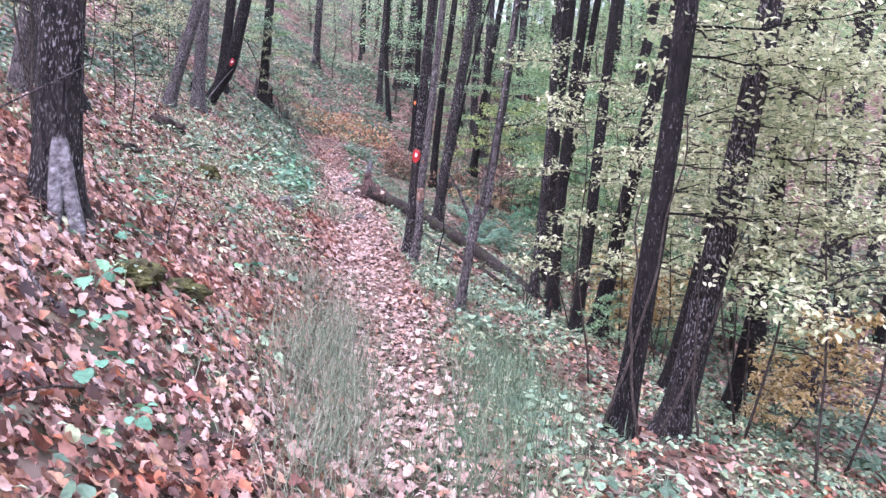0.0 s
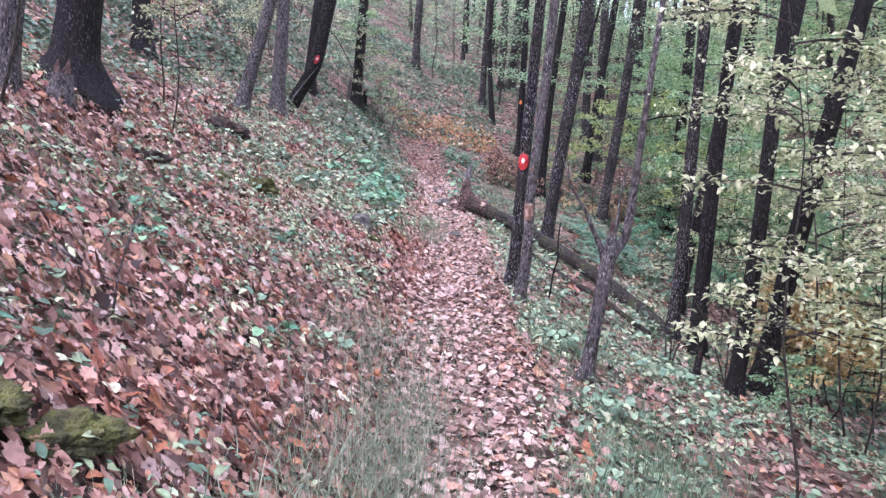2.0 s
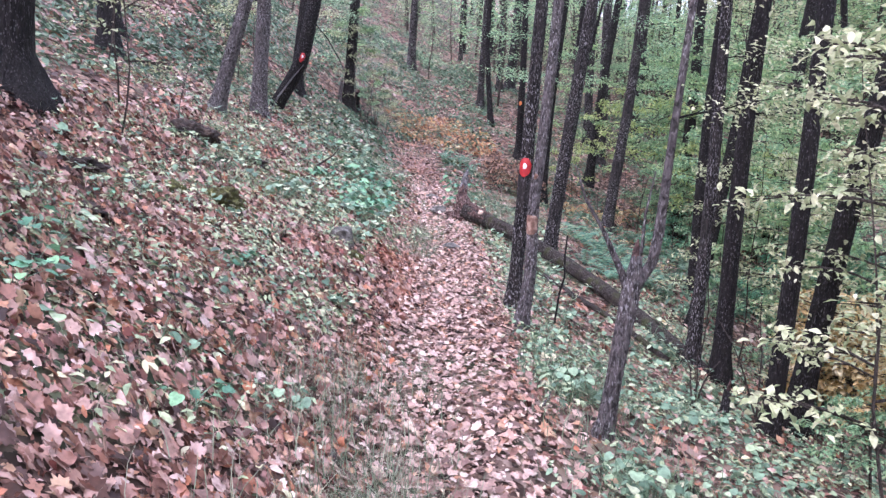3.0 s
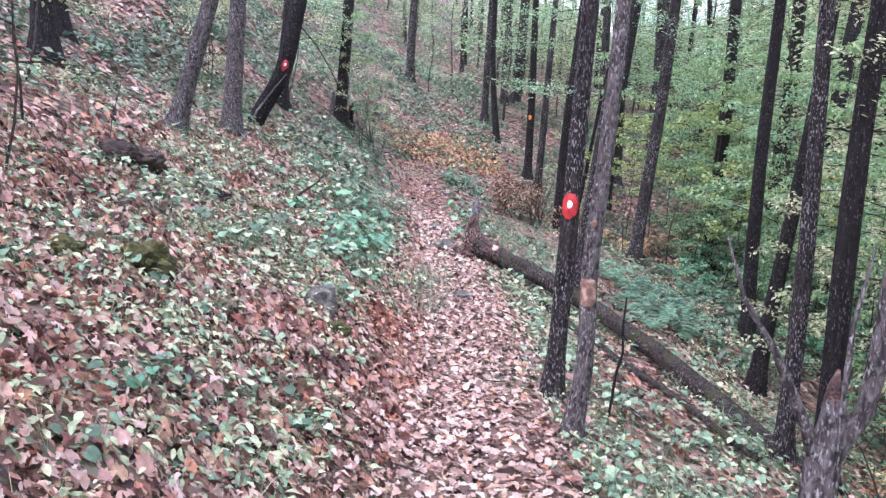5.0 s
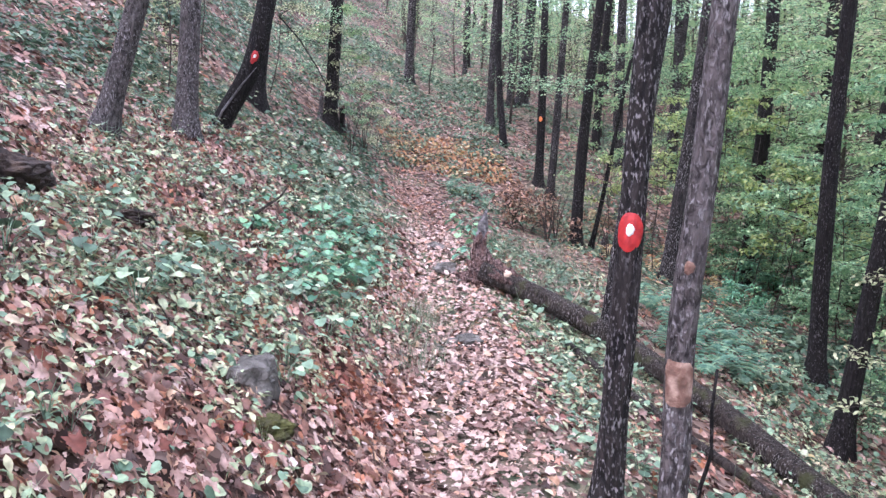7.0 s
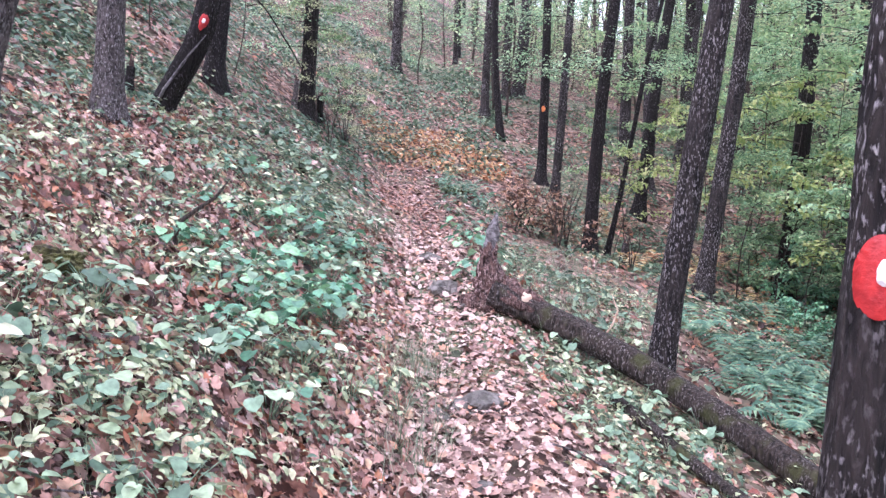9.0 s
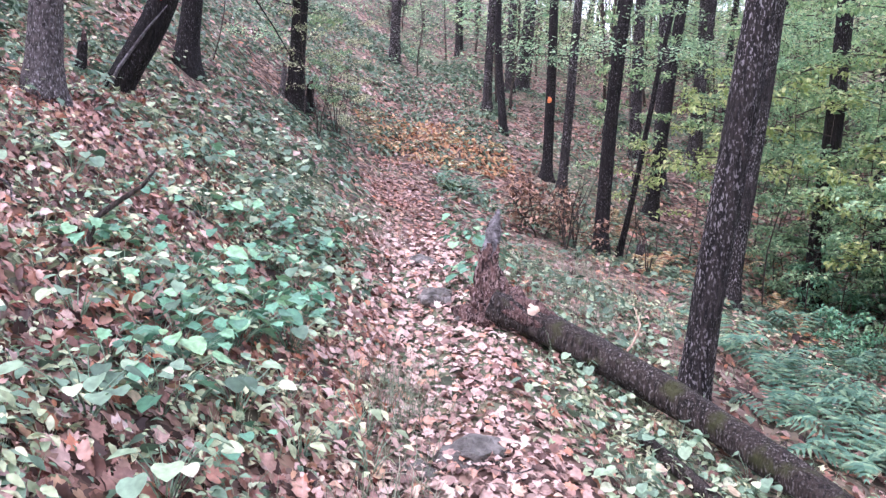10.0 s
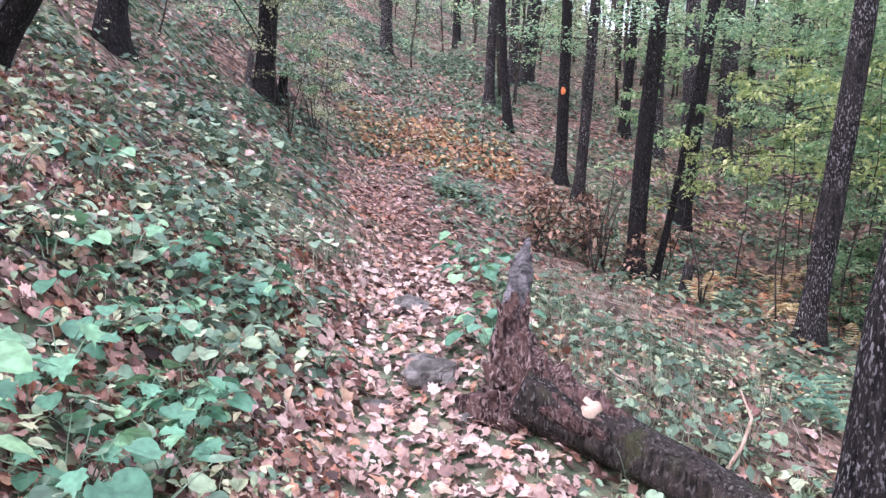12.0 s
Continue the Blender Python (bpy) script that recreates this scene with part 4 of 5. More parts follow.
def stump(x, y, r, h, material, label, lean=.1):
    b = on_floor(x, y)
    ob = thing("stump", Matrix.Translation(b), label, "stump")
    pts = [(lean * z, 0, z) for z in (-.15, 0, .06, .14, h * .5, h * .8, h)]
    part("bark", mesh_of("bark", *tube(pts, [r * q for q in (1.5, 1.35, 1.15, 1.02, .95, .92, .86)], 14, .16, x), material), ob)
    rr = random.Random(int(abs(x * 100)))
    for k in range(3):
        a = rr.uniform(0, math.tau)
        p = Vector((lean * h + math.cos(a) * r * .45, math.sin(a) * r * .45, h - .03))
        part("splinter", mesh_of("splinter", *tube([p, p + Vector((0, 0, .06)), p + Vector((.01, 0, rr.uniform(.09, .17)))], [r * .4, r * .3, r * .06], 6, .2, a), DEAD_WOOD), ob, "broken wood")


stump(-5.6, 23.2, .075, .42, BARK_DARK, "short dark broken stump beside a tree")
stump(.11, 20.2, .062, .4, BARK, "thin broken stump among herbs", .16)
stump(-4.2, 7.85, .1, .25, BARK_GREY, "pale broken stump at the foot of an old trunk")
stump(-5.9, 22.6, .05, .5, BARK_GREY, "slim grey broken stump on the bank")
stump(-5.75, 16.6, .05, .3, BARK_DARK, "small broken stump on the green bank")
stump(1.6, 10.0, .04, .28, BARK_DARK, "small dark broken stump among slope herbs")


# ---- marks and scars on trunks ----
def patch_on(line, radius, z, aim, wide, tall, material, name, parent, out, label, wobble=.06, square=1.0):
    """An oval of paint or bare wood laid round a trunk at height z, facing the way aim (degrees)."""
    c = Vector([float(np.interp(z, [p[2] for p in line], [p[j] for p in line])) for j in range(3)])
    rows, n = [], 40
    verts = []
    for q in (0, .35, .7, 1.0):
        for k in range(n):
            a = math.tau * k / n
            e = 1 + wobble * math.sin(a * 3 + z) + wobble * .6 * math.sin(a * 7)
            u = math.copysign(abs(math.cos(a))**square, math.cos(a)) * wide / 2 * q * e
            h = math.copysign(abs(math.sin(a))**square, math.sin(a)) * tall / 2 * q * e
            g = radians(aim) + u / radius
            lift = radius + out * (1 - .9 * q**6)
            s = np.interp(z + h, [p[2] for p in line], [p[0] for p in line]) - c.x
            verts.append((c.x + s + math.cos(g) * lift, c.y + math.sin(g) * lift, z + h))
    faces = [tuple(range(n))]
    faces += [(r * n + k, r * n + (k + 1) % n, (r + 1) * n + (k + 1) % n, (r + 1) * n + k) for r in range(3) for k in range(n)]
    part(name, mesh_of(name, verts, faces, material), parent, label)


patch_on(marked_line, .071, 1.465, -98, .135, .19, PAINT_RED, "blaze", marked_tree, .009, "red painted oval", .025)
patch_on(marked_line, .075, 1.475, -98, .042, .066, PAINT_WHITE, "blaze_centre", marked_tree, .014, "white painted centre")
patch_on(grey_line, .057, .95, -100, .115, .17, SCAR_WOOD, "bark_scar", grey_tree, .005, "bare orange-brown wood", .05, .45)
patch_on(grey_line, .056, 1.38, -102, .038, .05, SCAR_WOOD, "bark_scar", grey_tree, .005, "small orange-brown knot scar", .08)
patch_on(blazed_line, .108, 1.58, -100, .09, .13, PAINT_ORANGE, "paint_mark", blazed_tree, .01, "orange paint")
patch_on(curved_line, .143, 1.08, -65, .1, .17, PAINT_RED, "blaze", curved_tree, .012, "faded red paint", .1)
patch_on(curved_line, .148, 1.09, -65, .045, .06, PAINT_WHITE, "blaze_centre", curved_tree, .014, "white painted centre")


for dx, dy, w in ((.3, -.3, .042), (.18, -.34, .036)):
    foot = on_floor(-2.09 + dx, 4.0 + dy) - Vector(old_tree.location)
    part("bare_root", mesh_of("bare_root", *tube([(dx * .26, dy * .26, .42), (dx * .36, dy * .36, .26), (dx * .6, dy * .6, foot.z * .6 + .13), (dx * .85, dy * .85, foot.z * .85 + .05), (dx * 1.1, dy * 1.1, foot.z * 1.1 - .03)], [w * .5, w, w * 1.15, w * .95, w * .4], 11, .35, dx), BARE_ROOT), old_tree, "pale barkless root")


z0 = [Vector([float(np.interp(z, [p[2] for p in curved_line], [p[j] for p in curved_line])) for j in range(3)]) for z in (.05, .35, .7, .95)]
part("stripped_bark", mesh_of("stripped_bark", *tube([z0[0] + Vector((-.02, -.15, 0)), z0[1] + Vector((.0, -.145, 0)), z0[2] + Vector((.05, -.13, 0)), z0[3] + Vector((.12, -.09, 0))], [.02, .019, .014, .004], 9, .35, 1.0), BARE_ROOT), curved_tree, "grey strip of bare wood")

# ---- stones, moss and earth ----
def stone(x, y, s, flat, material, label, category, seed, sink=.35):
    bm = bmesh.new()
    bmesh.ops.create_icosphere(bm, subdivisions=3 if material is STONE else 5, radius=1)
    for v in bm.verts:
        n = noise.noise(v.co * 1.3 + Vector((seed, 0, 0))) * .45 + noise.noise(v.co * 3.5 + Vector((seed, 5, 0))) * .2
        n += (noise.noise(v.co * 9 + Vector((seed, 5, 3))) * .16 + noise.noise(v.co * 22 + Vector((1, 5, seed))) * .09) * (material is not STONE)
        v.co = Vector((v.co.x * 1.15, v.co.y * .9, v.co.z * flat)) * s * (1 + n)
    me = bpy.data.meshes.new(category)
    bm.to_mesh(me)
    bm.free()
    me.materials.append(material)
    me.polygons.foreach_set("use_smooth", [material is not STONE] * len(me.polygons))
    ob = new(category.replace(" ", "_"), me)
    ob.matrix_world = pose(x, y, floor_z(x, y) + s * flat * (1 - 2 * sink) * .5, 0, 0, seed * 57)
    return tagged(ob, label, category)


for i, (x, y, s, f) in enumerate(((-2.18, 10.33, .145, 1.1), (-1.98, 15.55, .14, .75), (-2.3, 16.6, .13, .5), (-1.46, 13.25, .16, .45), (-2.08, 15.75, .1, .5), (-1.75, 15.15, .07, .6), (-1.7, 13.0, .08, .5), (-1.35, 12.2, .07, .4), (-2.2, 15.2, .06, .5))):
    stone(x, y, s, f, STONE, "grey lichened stone half sunk in leaf litter", "rock", 2.3 + i * 1.7)
for i, (x, y, s, f) in enumerate(((-1.52, 3.72, .18, .42), (-1.36, 3.9, .14, .42), (-2.95, 9.1, .18, .7), (-3.12, 8.65, .12, .6), (-2.0, 10.05, .1, .7), (-3.45, 12.0, .14, .5), (-2.85, 22.7, .25, .35))):
    stone(x, y, s, f, MOSS, "cushion of green-brown moss over a stone", "moss cushion", 5.1 + i * 2.1)
for i, (x, y, s, f) in enumerate(((-4.2, 10.9, .3, .5), (-3.4, 7.85, .17, .4), (-3.75, 11.7, .18, .35), (-2.9, 7.2, .12, .4))):
    stone(x, y, s, f, EARTH, "dark bare earth hump with roots on the bank", "earth mound", 7.7 + i * 1.3)


# ---- broad-leaved plants ----
def plant_set(seed, material, leaves, lo, hi, tall, spread, kind="heart"):
    r = random.Random(seed)
    tmp = [leaf_template(q, .3, .2) for q in kind.split()]
    verts, faces, blades = [Vector((.005 * math.cos(q), .005 * math.sin(q), -.02)) for q in (0, 2.1, 4.2)], [(0, 1, 2)], []
    for k in range(leaves):
        a, u = math.tau * (k * .382 + r.uniform(-.05, .05)), (k + 1) / leaves
        d = spread * r.uniform(.35, 1)
        h = tall * r.uniform(.55, 1) * (.6 + .4 * u)
        tip = Vector((math.cos(a) * d, math.sin(a) * d, h))
        graft(verts, faces, [0, 1, 2], [tip * .5 + Vector((0, 0, h * .15)), tip], [.0025, .0018])
        m = turns(np.array([a - math.pi / 2 + r.uniform(-.5, .5)]), np.array([r.uniform(-.65, .05)]), np.array([r.uniform(-.4, .4)]))
        blades.append(strew(tmp[k % len(tmp)], np.array([[*tip]]), m, np.array([r.uniform(lo, hi)])))
    v, t = stack(blades)
    return mesh_of("stalk", verts, faces, HERB), tri_mesh("foliage", v, t, material)


PLANT_KINDS = [plant_set(21 + i, HERB_BIG, 12, .06, .125, .24, .22, "lobed heart lobed") for i in range(3)] + [plant_set(31 + i, PALE_HERB, 10, .05, .09, .24, .15, "beech") for i in range(2)] + [plant_set(41 + i, HERB, 14, .05, .08, .22, .18) for i in range(3)]


def herb_plant(x, y, k, s, label, group):
    ob = thing("herb_plant", pose(x, y, floor_z(x, y), 0, 0, rnd.uniform(0, 360)) @ Matrix.Diagonal((s, s, s, 1)), label, "plant", group)
    for name, me in zip(("stalk", "foliage"), PLANT_KINDS[k]):
        part(name, me, ob)


for i in range(44):
    y = rnd.uniform(12.2, 16.0)
    herb_plant(trail(y)[0] - .85 - abs(rnd.gauss(.35, .5)), y, rnd.randrange(3), rnd.uniform(.6, 1.15), "broad-leaved green plant growing through leaf litter", "broad-leaved plants on the bank")
for i in range(70):
    y = rnd.uniform(10, 19)
    herb_plant(trail(y)[0] - abs(rnd.gauss(1.3, .7)) - .45, y, 5 + rnd.randrange(3), rnd.uniform(.7, 1.3), "small green herb on the leafy bank", "herbs on the bank")
for i in range(60):
    y = rnd.uniform(3, 18)
    herb_plant(trail(y)[0] + rnd.uniform(.6, 2.6), y, 5 + rnd.randrange(3), rnd.uniform(.6, 1.05), "green herb on the slope below the trail", "herbs on the slope")
for x, y in ((-2.0, 12.9), (-1.95, 13.1), (-2.1, 12.6), (-1.85, 12.75), (-2.3, 13.0)):
    herb_plant(x, y, 3 + rnd.randrange(2), rnd.uniform(.8, 1.1), "pale yellow-green seedling at the trail edge", "pale seedlings")
for x, y in ((-2.35, 6.0), (-2.25, 5.75), (-2.6, 6.3), (-2.45, 5.4), (-1.5, 3.2), (-1.2, 2.6), (-1.35, 2.9), (-1.0, 2.4), (-1.75, 4.0), (-1.55, 5.9), (-3.0, 7.5), (-2.2, 7.9)):
    herb_plant(x, y, rnd.randrange(3), rnd.uniform(.5, .8), "green seedling among fallen leaves on the bank", "seedlings on the bank")
for x, y in ((-1.75, 16.1), (-1.65, 16.4), (-1.7, 15.95), (-1.95, 17.3), (-1.85, 17.7), (-2.1, 18.2)):
    herb_plant(x, y, rnd.randrange(3), rnd.uniform(.9, 1.3), "leafy green plant beside the shattered log", "plants by the log")


# ---- ferns ----
def frond_mesh(seed, material):
    r = random.Random(seed)
    verts, tris = [], []
    rib = []
    for i in range(13):
        u = i / 12
        rib.append(Vector((u * .5, 0, .34 * math.sin(u * 1.9) * .9 - .06 * u)))
    for i in range(1, 13):
        u = i / 12
        w = .13 * math.sin(math.pi * min(1, u * .85 + .12))**.8
        for s in (-1, 1):
            k = len(verts)
            p = rib[i]
            verts += [p + Vector((-.016, 0, 0)), p + Vector((.016, 0, 0)), p + Vector((.035 + r.uniform(-.01, .01), s * w, -.02)), p + Vector((.012, s * w * .55, .008))]
            tris += [(k, k + 3, k + 2), (k + 3, k + 1, k + 2), (k, k + 1, k + 3)]
    return tri_mesh("frond", np.array([[*v] for v in verts]), np.array(tris), material)


FRONDS = [frond_mesh(3, FERN), frond_mesh(4, FERN)]
FRONDS_DRY = [frond_mesh(5, ORANGE), frond_mesh(6, YELLOW), frond_mesh(7, BROWN)]


def fern(x, y, s, kinds, n, label, group):
    ob = thing("fern", pose(x, y, floor_z(x, y)) @ Matrix.Diagonal((s, s, s, 1)), label, "fern", group)
    for k in range(n):
        part("frond", kinds[rnd.randrange(len(kinds))], ob, at=pose(0, 0, .01, rnd.uniform(-12, 12), rnd.uniform(-25, 10), 360 * k / n + rnd.uniform(-20, 20)))


for x, y in ((.55, 15.3), (.85, 15.6), (.75, 16.2), (1.2, 15.9), (1.1, 16.5), (1.5, 16.3), (1.75, 17.1), (1.4, 15.3), (1.85, 18.8), (.5, 16.7), (2.2, 17.6), (.95, 14.9)):
    fern(x, y, rnd.uniform(.65, 1.0), FRONDS, 8, "green fern with arching fronds below the log", "ferns")
ORANGE_KINDS = [plant_set(51 + i, m, 12, .07, .12, .13, .26, "lobed") for i, m in enumerate((ORANGE, ORANGE, YELLOW))]
for i in range(75):
    x, y = rnd.uniform(-5.2, -1.9), rnd.uniform(23.3, 26.8)
    if (x + 3.5)**2 / 2.6 + (y - 25.0)**2 / 2.4 < 1 - .5 * (noise.noise(Vector((x * 1.5, y * 1.5, 2))) > .1):
        ob = thing("autumn_plant", pose(x, y, floor_z(x, y), 0, 0, rnd.uniform(0, 360)), "low plant with orange and yellow autumn leaves", "plant", "autumn plants past the trail bend")
        for name, me in zip(("stalk", "foliage"), ORANGE_KINDS[rnd.randrange(3)]):
            part(name, me, ob)
for x, y in ((-2.95, 22.6), (-2.6, 22.7), (-2.75, 22.4), (-3.0, 22.9), (-2.45, 22.95), (-2.2, 22.6)):
    fern(x, y, rnd.uniform(.5, .75), FRONDS, 7, "green fern on the mossy stone at the bend", "ferns")
for i in range(26):
    fern(rnd.uniform(-.2, 3.2), rnd.uniform(19, 24), rnd.uniform(.4, .8), FRONDS_DRY, 5, "small withered autumn bracken among herbs", "withered bracken")


# ---- saplings and bushes ----
def sapling_set(seed, material, tall, sprays, leaves, size, reach, first=.3):
    """A thin stem with flat sprays of leaves in layers."""
    r = random.Random(seed)
    g = np.random.default_rng(seed)
    line = [Vector((.05 * math.sin(i + seed) + .05 * i, .04 * math.cos(i * 1.3 + seed), tall * i / 8)) for i in range(9)]
    stem = mesh_of("stem", *tube(line, [.012 * (1 - .1 * i) for i in range(9)], 7), BARK_TWIG)
    out = []
    for k in range(sprays):
        u = first + (1 - first) * (k + r.random()) / sprays
        i = min(7, int(u * 8))
        q = line[i] + (line[i + 1] - line[i]) * (u * 8 - i)
        a = k * 2.4 + r.uniform(-.4, .4)
        L = reach * r.uniform(.6, 1.1) * (1.15 - .5 * u)
        e = q + Vector((math.cos(a) * L, math.sin(a) * L, r.uniform(-.05, .3) * L))
        spine = [q + (e - q) * w + Vector((0, 0, .24 * w * (1 - w))) for w in (0, .25, .39, .53, .67, .81, .95, 1)]
        verts, faces = tube(spine, [.009, .008, .007, .006, .005, .004, .003, .002], 4)
        side = Vector((-math.sin(a), math.cos(a), 0))
        ends = []
        for j, w in enumerate((.25, .39, .53, .67, .81, .95)):
            c = spine[j + 1]
            for s in (-1, 1):
                f = c + (e - q).normalized() * L * .18 + side * s * L * .34 * (1.15 - w)
                graft(verts, faces, [(j + 1) * 4 + i for i in ((0, 1, 2) if s < 0 else (2, 3, 0))], [f], [.0015])
                ends.append((c, f))
        n = leaves
        base = np.array([[*(c + (f - c) * r.uniform(.1, 1.1))] for c, f in (r.choice(ends) for _ in range(n))])
        base += g.normal(0, .045, base.shape)
        v, t = strew(OVAL, base, turns(g.uniform(0, math.tau, n), g.normal(-.3, .4, n), g.normal(0, .4, n)), g.uniform(.6, 1.25, n) * size)
        out.append((mesh_of("branch", verts, faces, BARK_TWIG), tri_mesh("leaves", v, t, material)))
    return stem, out


SAPLING_KINDS = {"pale": [sapling_set(5, SPRAY, 3.6, 11, 105, .066, 1.0, .3), sapling_set(6, SPRAY, 3.0, 10, 100, .064, .95, .34), sapling_set(7, SPRAY, 3.3, 11, 80, .062, .95, .25)],
                 "green": [sapling_set(8, SPRAY_GREEN, 4.0, 12, 130, .095, 1.3), sapling_set(9, SPRAY_GREEN, 2.8, 10, 120, .09, 1.1), sapling_set(10, CANOPY, 5.0, 13, 130, .1, 1.4)],
                 "dead": [sapling_set(15, BROWN, .95, 10, 13, .1, .4, .15), sapling_set(16, BROWN, .75, 9, 12, .1, .4, .15)],
                 "yellow": [sapling_set(12, YELLOW, 1.4, 14, 85, .085, .7)]}


def sapling(x, y, kind, s=1.0, turn=None):
    stem, sprays = rnd.choice(SAPLING_KINDS[kind])
    words = {"pale": "thin sapling with layered pale yellow-green leaves", "green": "young tree with sprays of fresh green leaves", "yellow": "low bush with bright yellow autumn leaves", "dead": "withered shrub with hanging brown leaves"}[kind]
    ob = thing("bush" if kind in ("yellow", "dead") else "sapling", pose(x, y, floor_z(x, y) - .03, 0, 0, rnd.uniform(0, 360) if turn is None else turn) @ Matrix.Diagonal((s, s, s, 1)), words, "bush" if kind in ("yellow", "dead") else "sapling", "understorey")
    part("stem", stem, ob)
    for branch, leaves in sprays:
        part("foliage", leaves, part("branch", branch, ob))


for x, y, s in ((2.9, 8.9, 1.0), (2.3, 8.4, 1.0), (2.6, 7.6, 1.1), (3.6, 9.6, 1.1), (3.0, 12.4, 1.0), (2.5, 13.2, .9), (2.7, 6.1, 1.0), (3.5, 7.9, 1.0), (-3.1, 5.6, .9), (-3.6, 6.4, 1.0), (3.9, 11.0, 1.0), (-6.2, 20.5, 1.0), (1.45, 6.3, .8), (-5.3, 22.2, .8), (-4.9, 22.9, .6), (-6.6, 17.6, .9), (3.2, 10.2, 1.1), (1.9, 12.6, .8), (2.9, 4.9, 1.0), (3.6, 5.8, 1.1), (-2.9, 5.3, .9), (-3.9, 9.2, .8), (-4.6, 10.2, .9), (-5.6, 11.6, 1.0), (-6.1, 16.6, .9), (-6.8, 19, 1.0), (-4.4, 21.5, .5), (4.2, 8.2, 1.1), (2.6, 5.5, 1.0), (3.1, 6.6, 1.0), (3.3, 9.2, 1.0), (-3.4, 5.0, 1.0)):
    sapling(x, y, "pale", s)
for x, y, s in ((3.3, 14.4, .8), (3.9, 15.9, 1.0), (3.2, 17.6, .9), (4.6, 17.8, 1.0), (2.4, 20.4, .9), (3.4, 19.4, .9), (2.2, 23.2, .9), (4.2, 21.4, 1.0), (1.7, 22.0, .8), (5.2, 19.7, 1.0), (5.6, 15.2, 1.1), (.4, 22.9, .8), (6.4, 22.6, 1.1), (3.4, 25.5, 1.0), (-5.9, 23.4, .75), (-5.2, 22.9, .5), (2.5, 19.4, .7), (3.0, 20.4, .9), (2.4, 21.9, .85), (3.0, 22.6, 1.0), (3.7, 23.4, 1.0), (4.4, 19.2, .9), (2.9, 16.3, .6), (3.9, 13.6, .8), (4.8, 24.2, 1.1), (3.3, 24.6, 1.0), (3.4, 26.4, 1.0), (4.6, 26.2, 1.1), (2.7, 24.0, .8), (5.6, 21.4, 1.0)):
    sapling(x, y, "green", s)
for x, y, s in ((3.3, 6.4, .5), (3.4, 11.3, 1.1), (3.3, 10.9, 1.0), (3.0, 11.2, .9), (3.6, 11.6, 1.0), (3.6, 6.9, .9)):
    sapling(x, y, "yellow", s)

for x, y in ((-1.5, 20.8), (-1.15, 20.6), (-.85, 20.9), (-.6, 20.5), (-1.3, 21.2), (-.95, 21.4)):
    sapling(x, y, "dead", rnd.uniform(.6, .85))


def far_sapling_set(seed, material, tall, n, size):
    """A young tree far off: stem, twigs and a loose crown that starts low."""
    r = random.Random(seed)
    g = np.random.default_rng(seed)
    line = [Vector((.1 * math.sin(i * .9 + seed), .1 * math.cos(i * 1.1 + seed), tall * i / 7)) for i in range(8)]
    verts, faces = tube(line, [.05 * (1 - .12 * i) for i in range(8)], 7)
    ends = []
    for k in range(26):
        u = .18 + .8 * k / 26
        i = min(6, int(u * 7))
        q = line[i] + (line[i + 1] - line[i]) * (u * 7 - i)
        a, L = k * 2.4 + r.uniform(-.5, .5), tall * .3 * r.uniform(.6, 1.1) * (1.1 - .6 * u)
        e = q + Vector((math.cos(a) * L, math.sin(a) * L, r.uniform(0, .35) * L))
        graft(verts, faces, [i * 7 + (k * 2 + j) % 7 for j in range(3)], [q + (e - q) * .1, (q + e) / 2 + Vector((0, 0, .08)), e], [.014, .01, .003])
        ends.append((q, e))
    base = np.array([[*(c + (f - c) * r.uniform(.25, 1.1))] for c, f in (r.choice(ends) for _ in range(n))]) + g.normal(0, 1, (n, 3)) * [.22, .22, .1]
    v, t = strew(simple_leaf(), base, turns(g.uniform(0, math.tau, n), g.normal(-.12, .25, n), g.normal(0, .3, n)), g.uniform(.7, 1.3, n) * size)
    return mesh_of("stem", verts, faces, BARK_TWIG), tri_mesh("foliage", v, t, material)


FAR_SAPLINGS = [far_sapling_set(80, SPRAY_GREEN, 7, 900, .14), far_sapling_set(81, CANOPY, 9, 1100, .16), far_sapling_set(82, SPRAY, 5, 700, .12), far_sapling_set(83, SPRAY_GREEN, 5, 800, .12), far_sapling_set(84, CANOPY, 6, 900, .13)]


def far_sapling(x, y, s):
    ob = thing("young_tree", pose(x, y, floor_z(x, y) - .05, 0, 0, rnd.uniform(0, 360)) @ Matrix.Diagonal((s, s, s, 1)), "leafy young tree in the green understorey", "tree", "understorey")
    for name, me in zip(("stem", "foliage"), rnd.choice(FAR_SAPLINGS)):
        part(name, me, ob)


done = 0
while done < 165:
    x, y = rnd.uniform(3.5, 34), rnd.uniform(1, 62)
    d = x - trail(y)[0]
    if d > (6.8 if y < 19 else 5.2) + 1.5 * noise.noise(Vector((x * .3, y * .3, 1))) and (y > 9 or d > 5):
        far_sapling(x, y, rnd.uniform(.7, 1.25))
        done += 1
for i in range(70):
    x, y = rnd.uniform(-24, 6), rnd.uniform(31, 62)
    far_sapling(x, y, rnd.uniform(.4, .95))
for i in range(90):
    far_sapling(rnd.uniform(-3, 18), rnd.uniform(29, 60), rnd.uniform(.7, 1.3))
for i in range(22):
    far_sapling(rnd.uniform(-18, -8.5), rnd.uniform(4, 30), rnd.uniform(.35, .8))

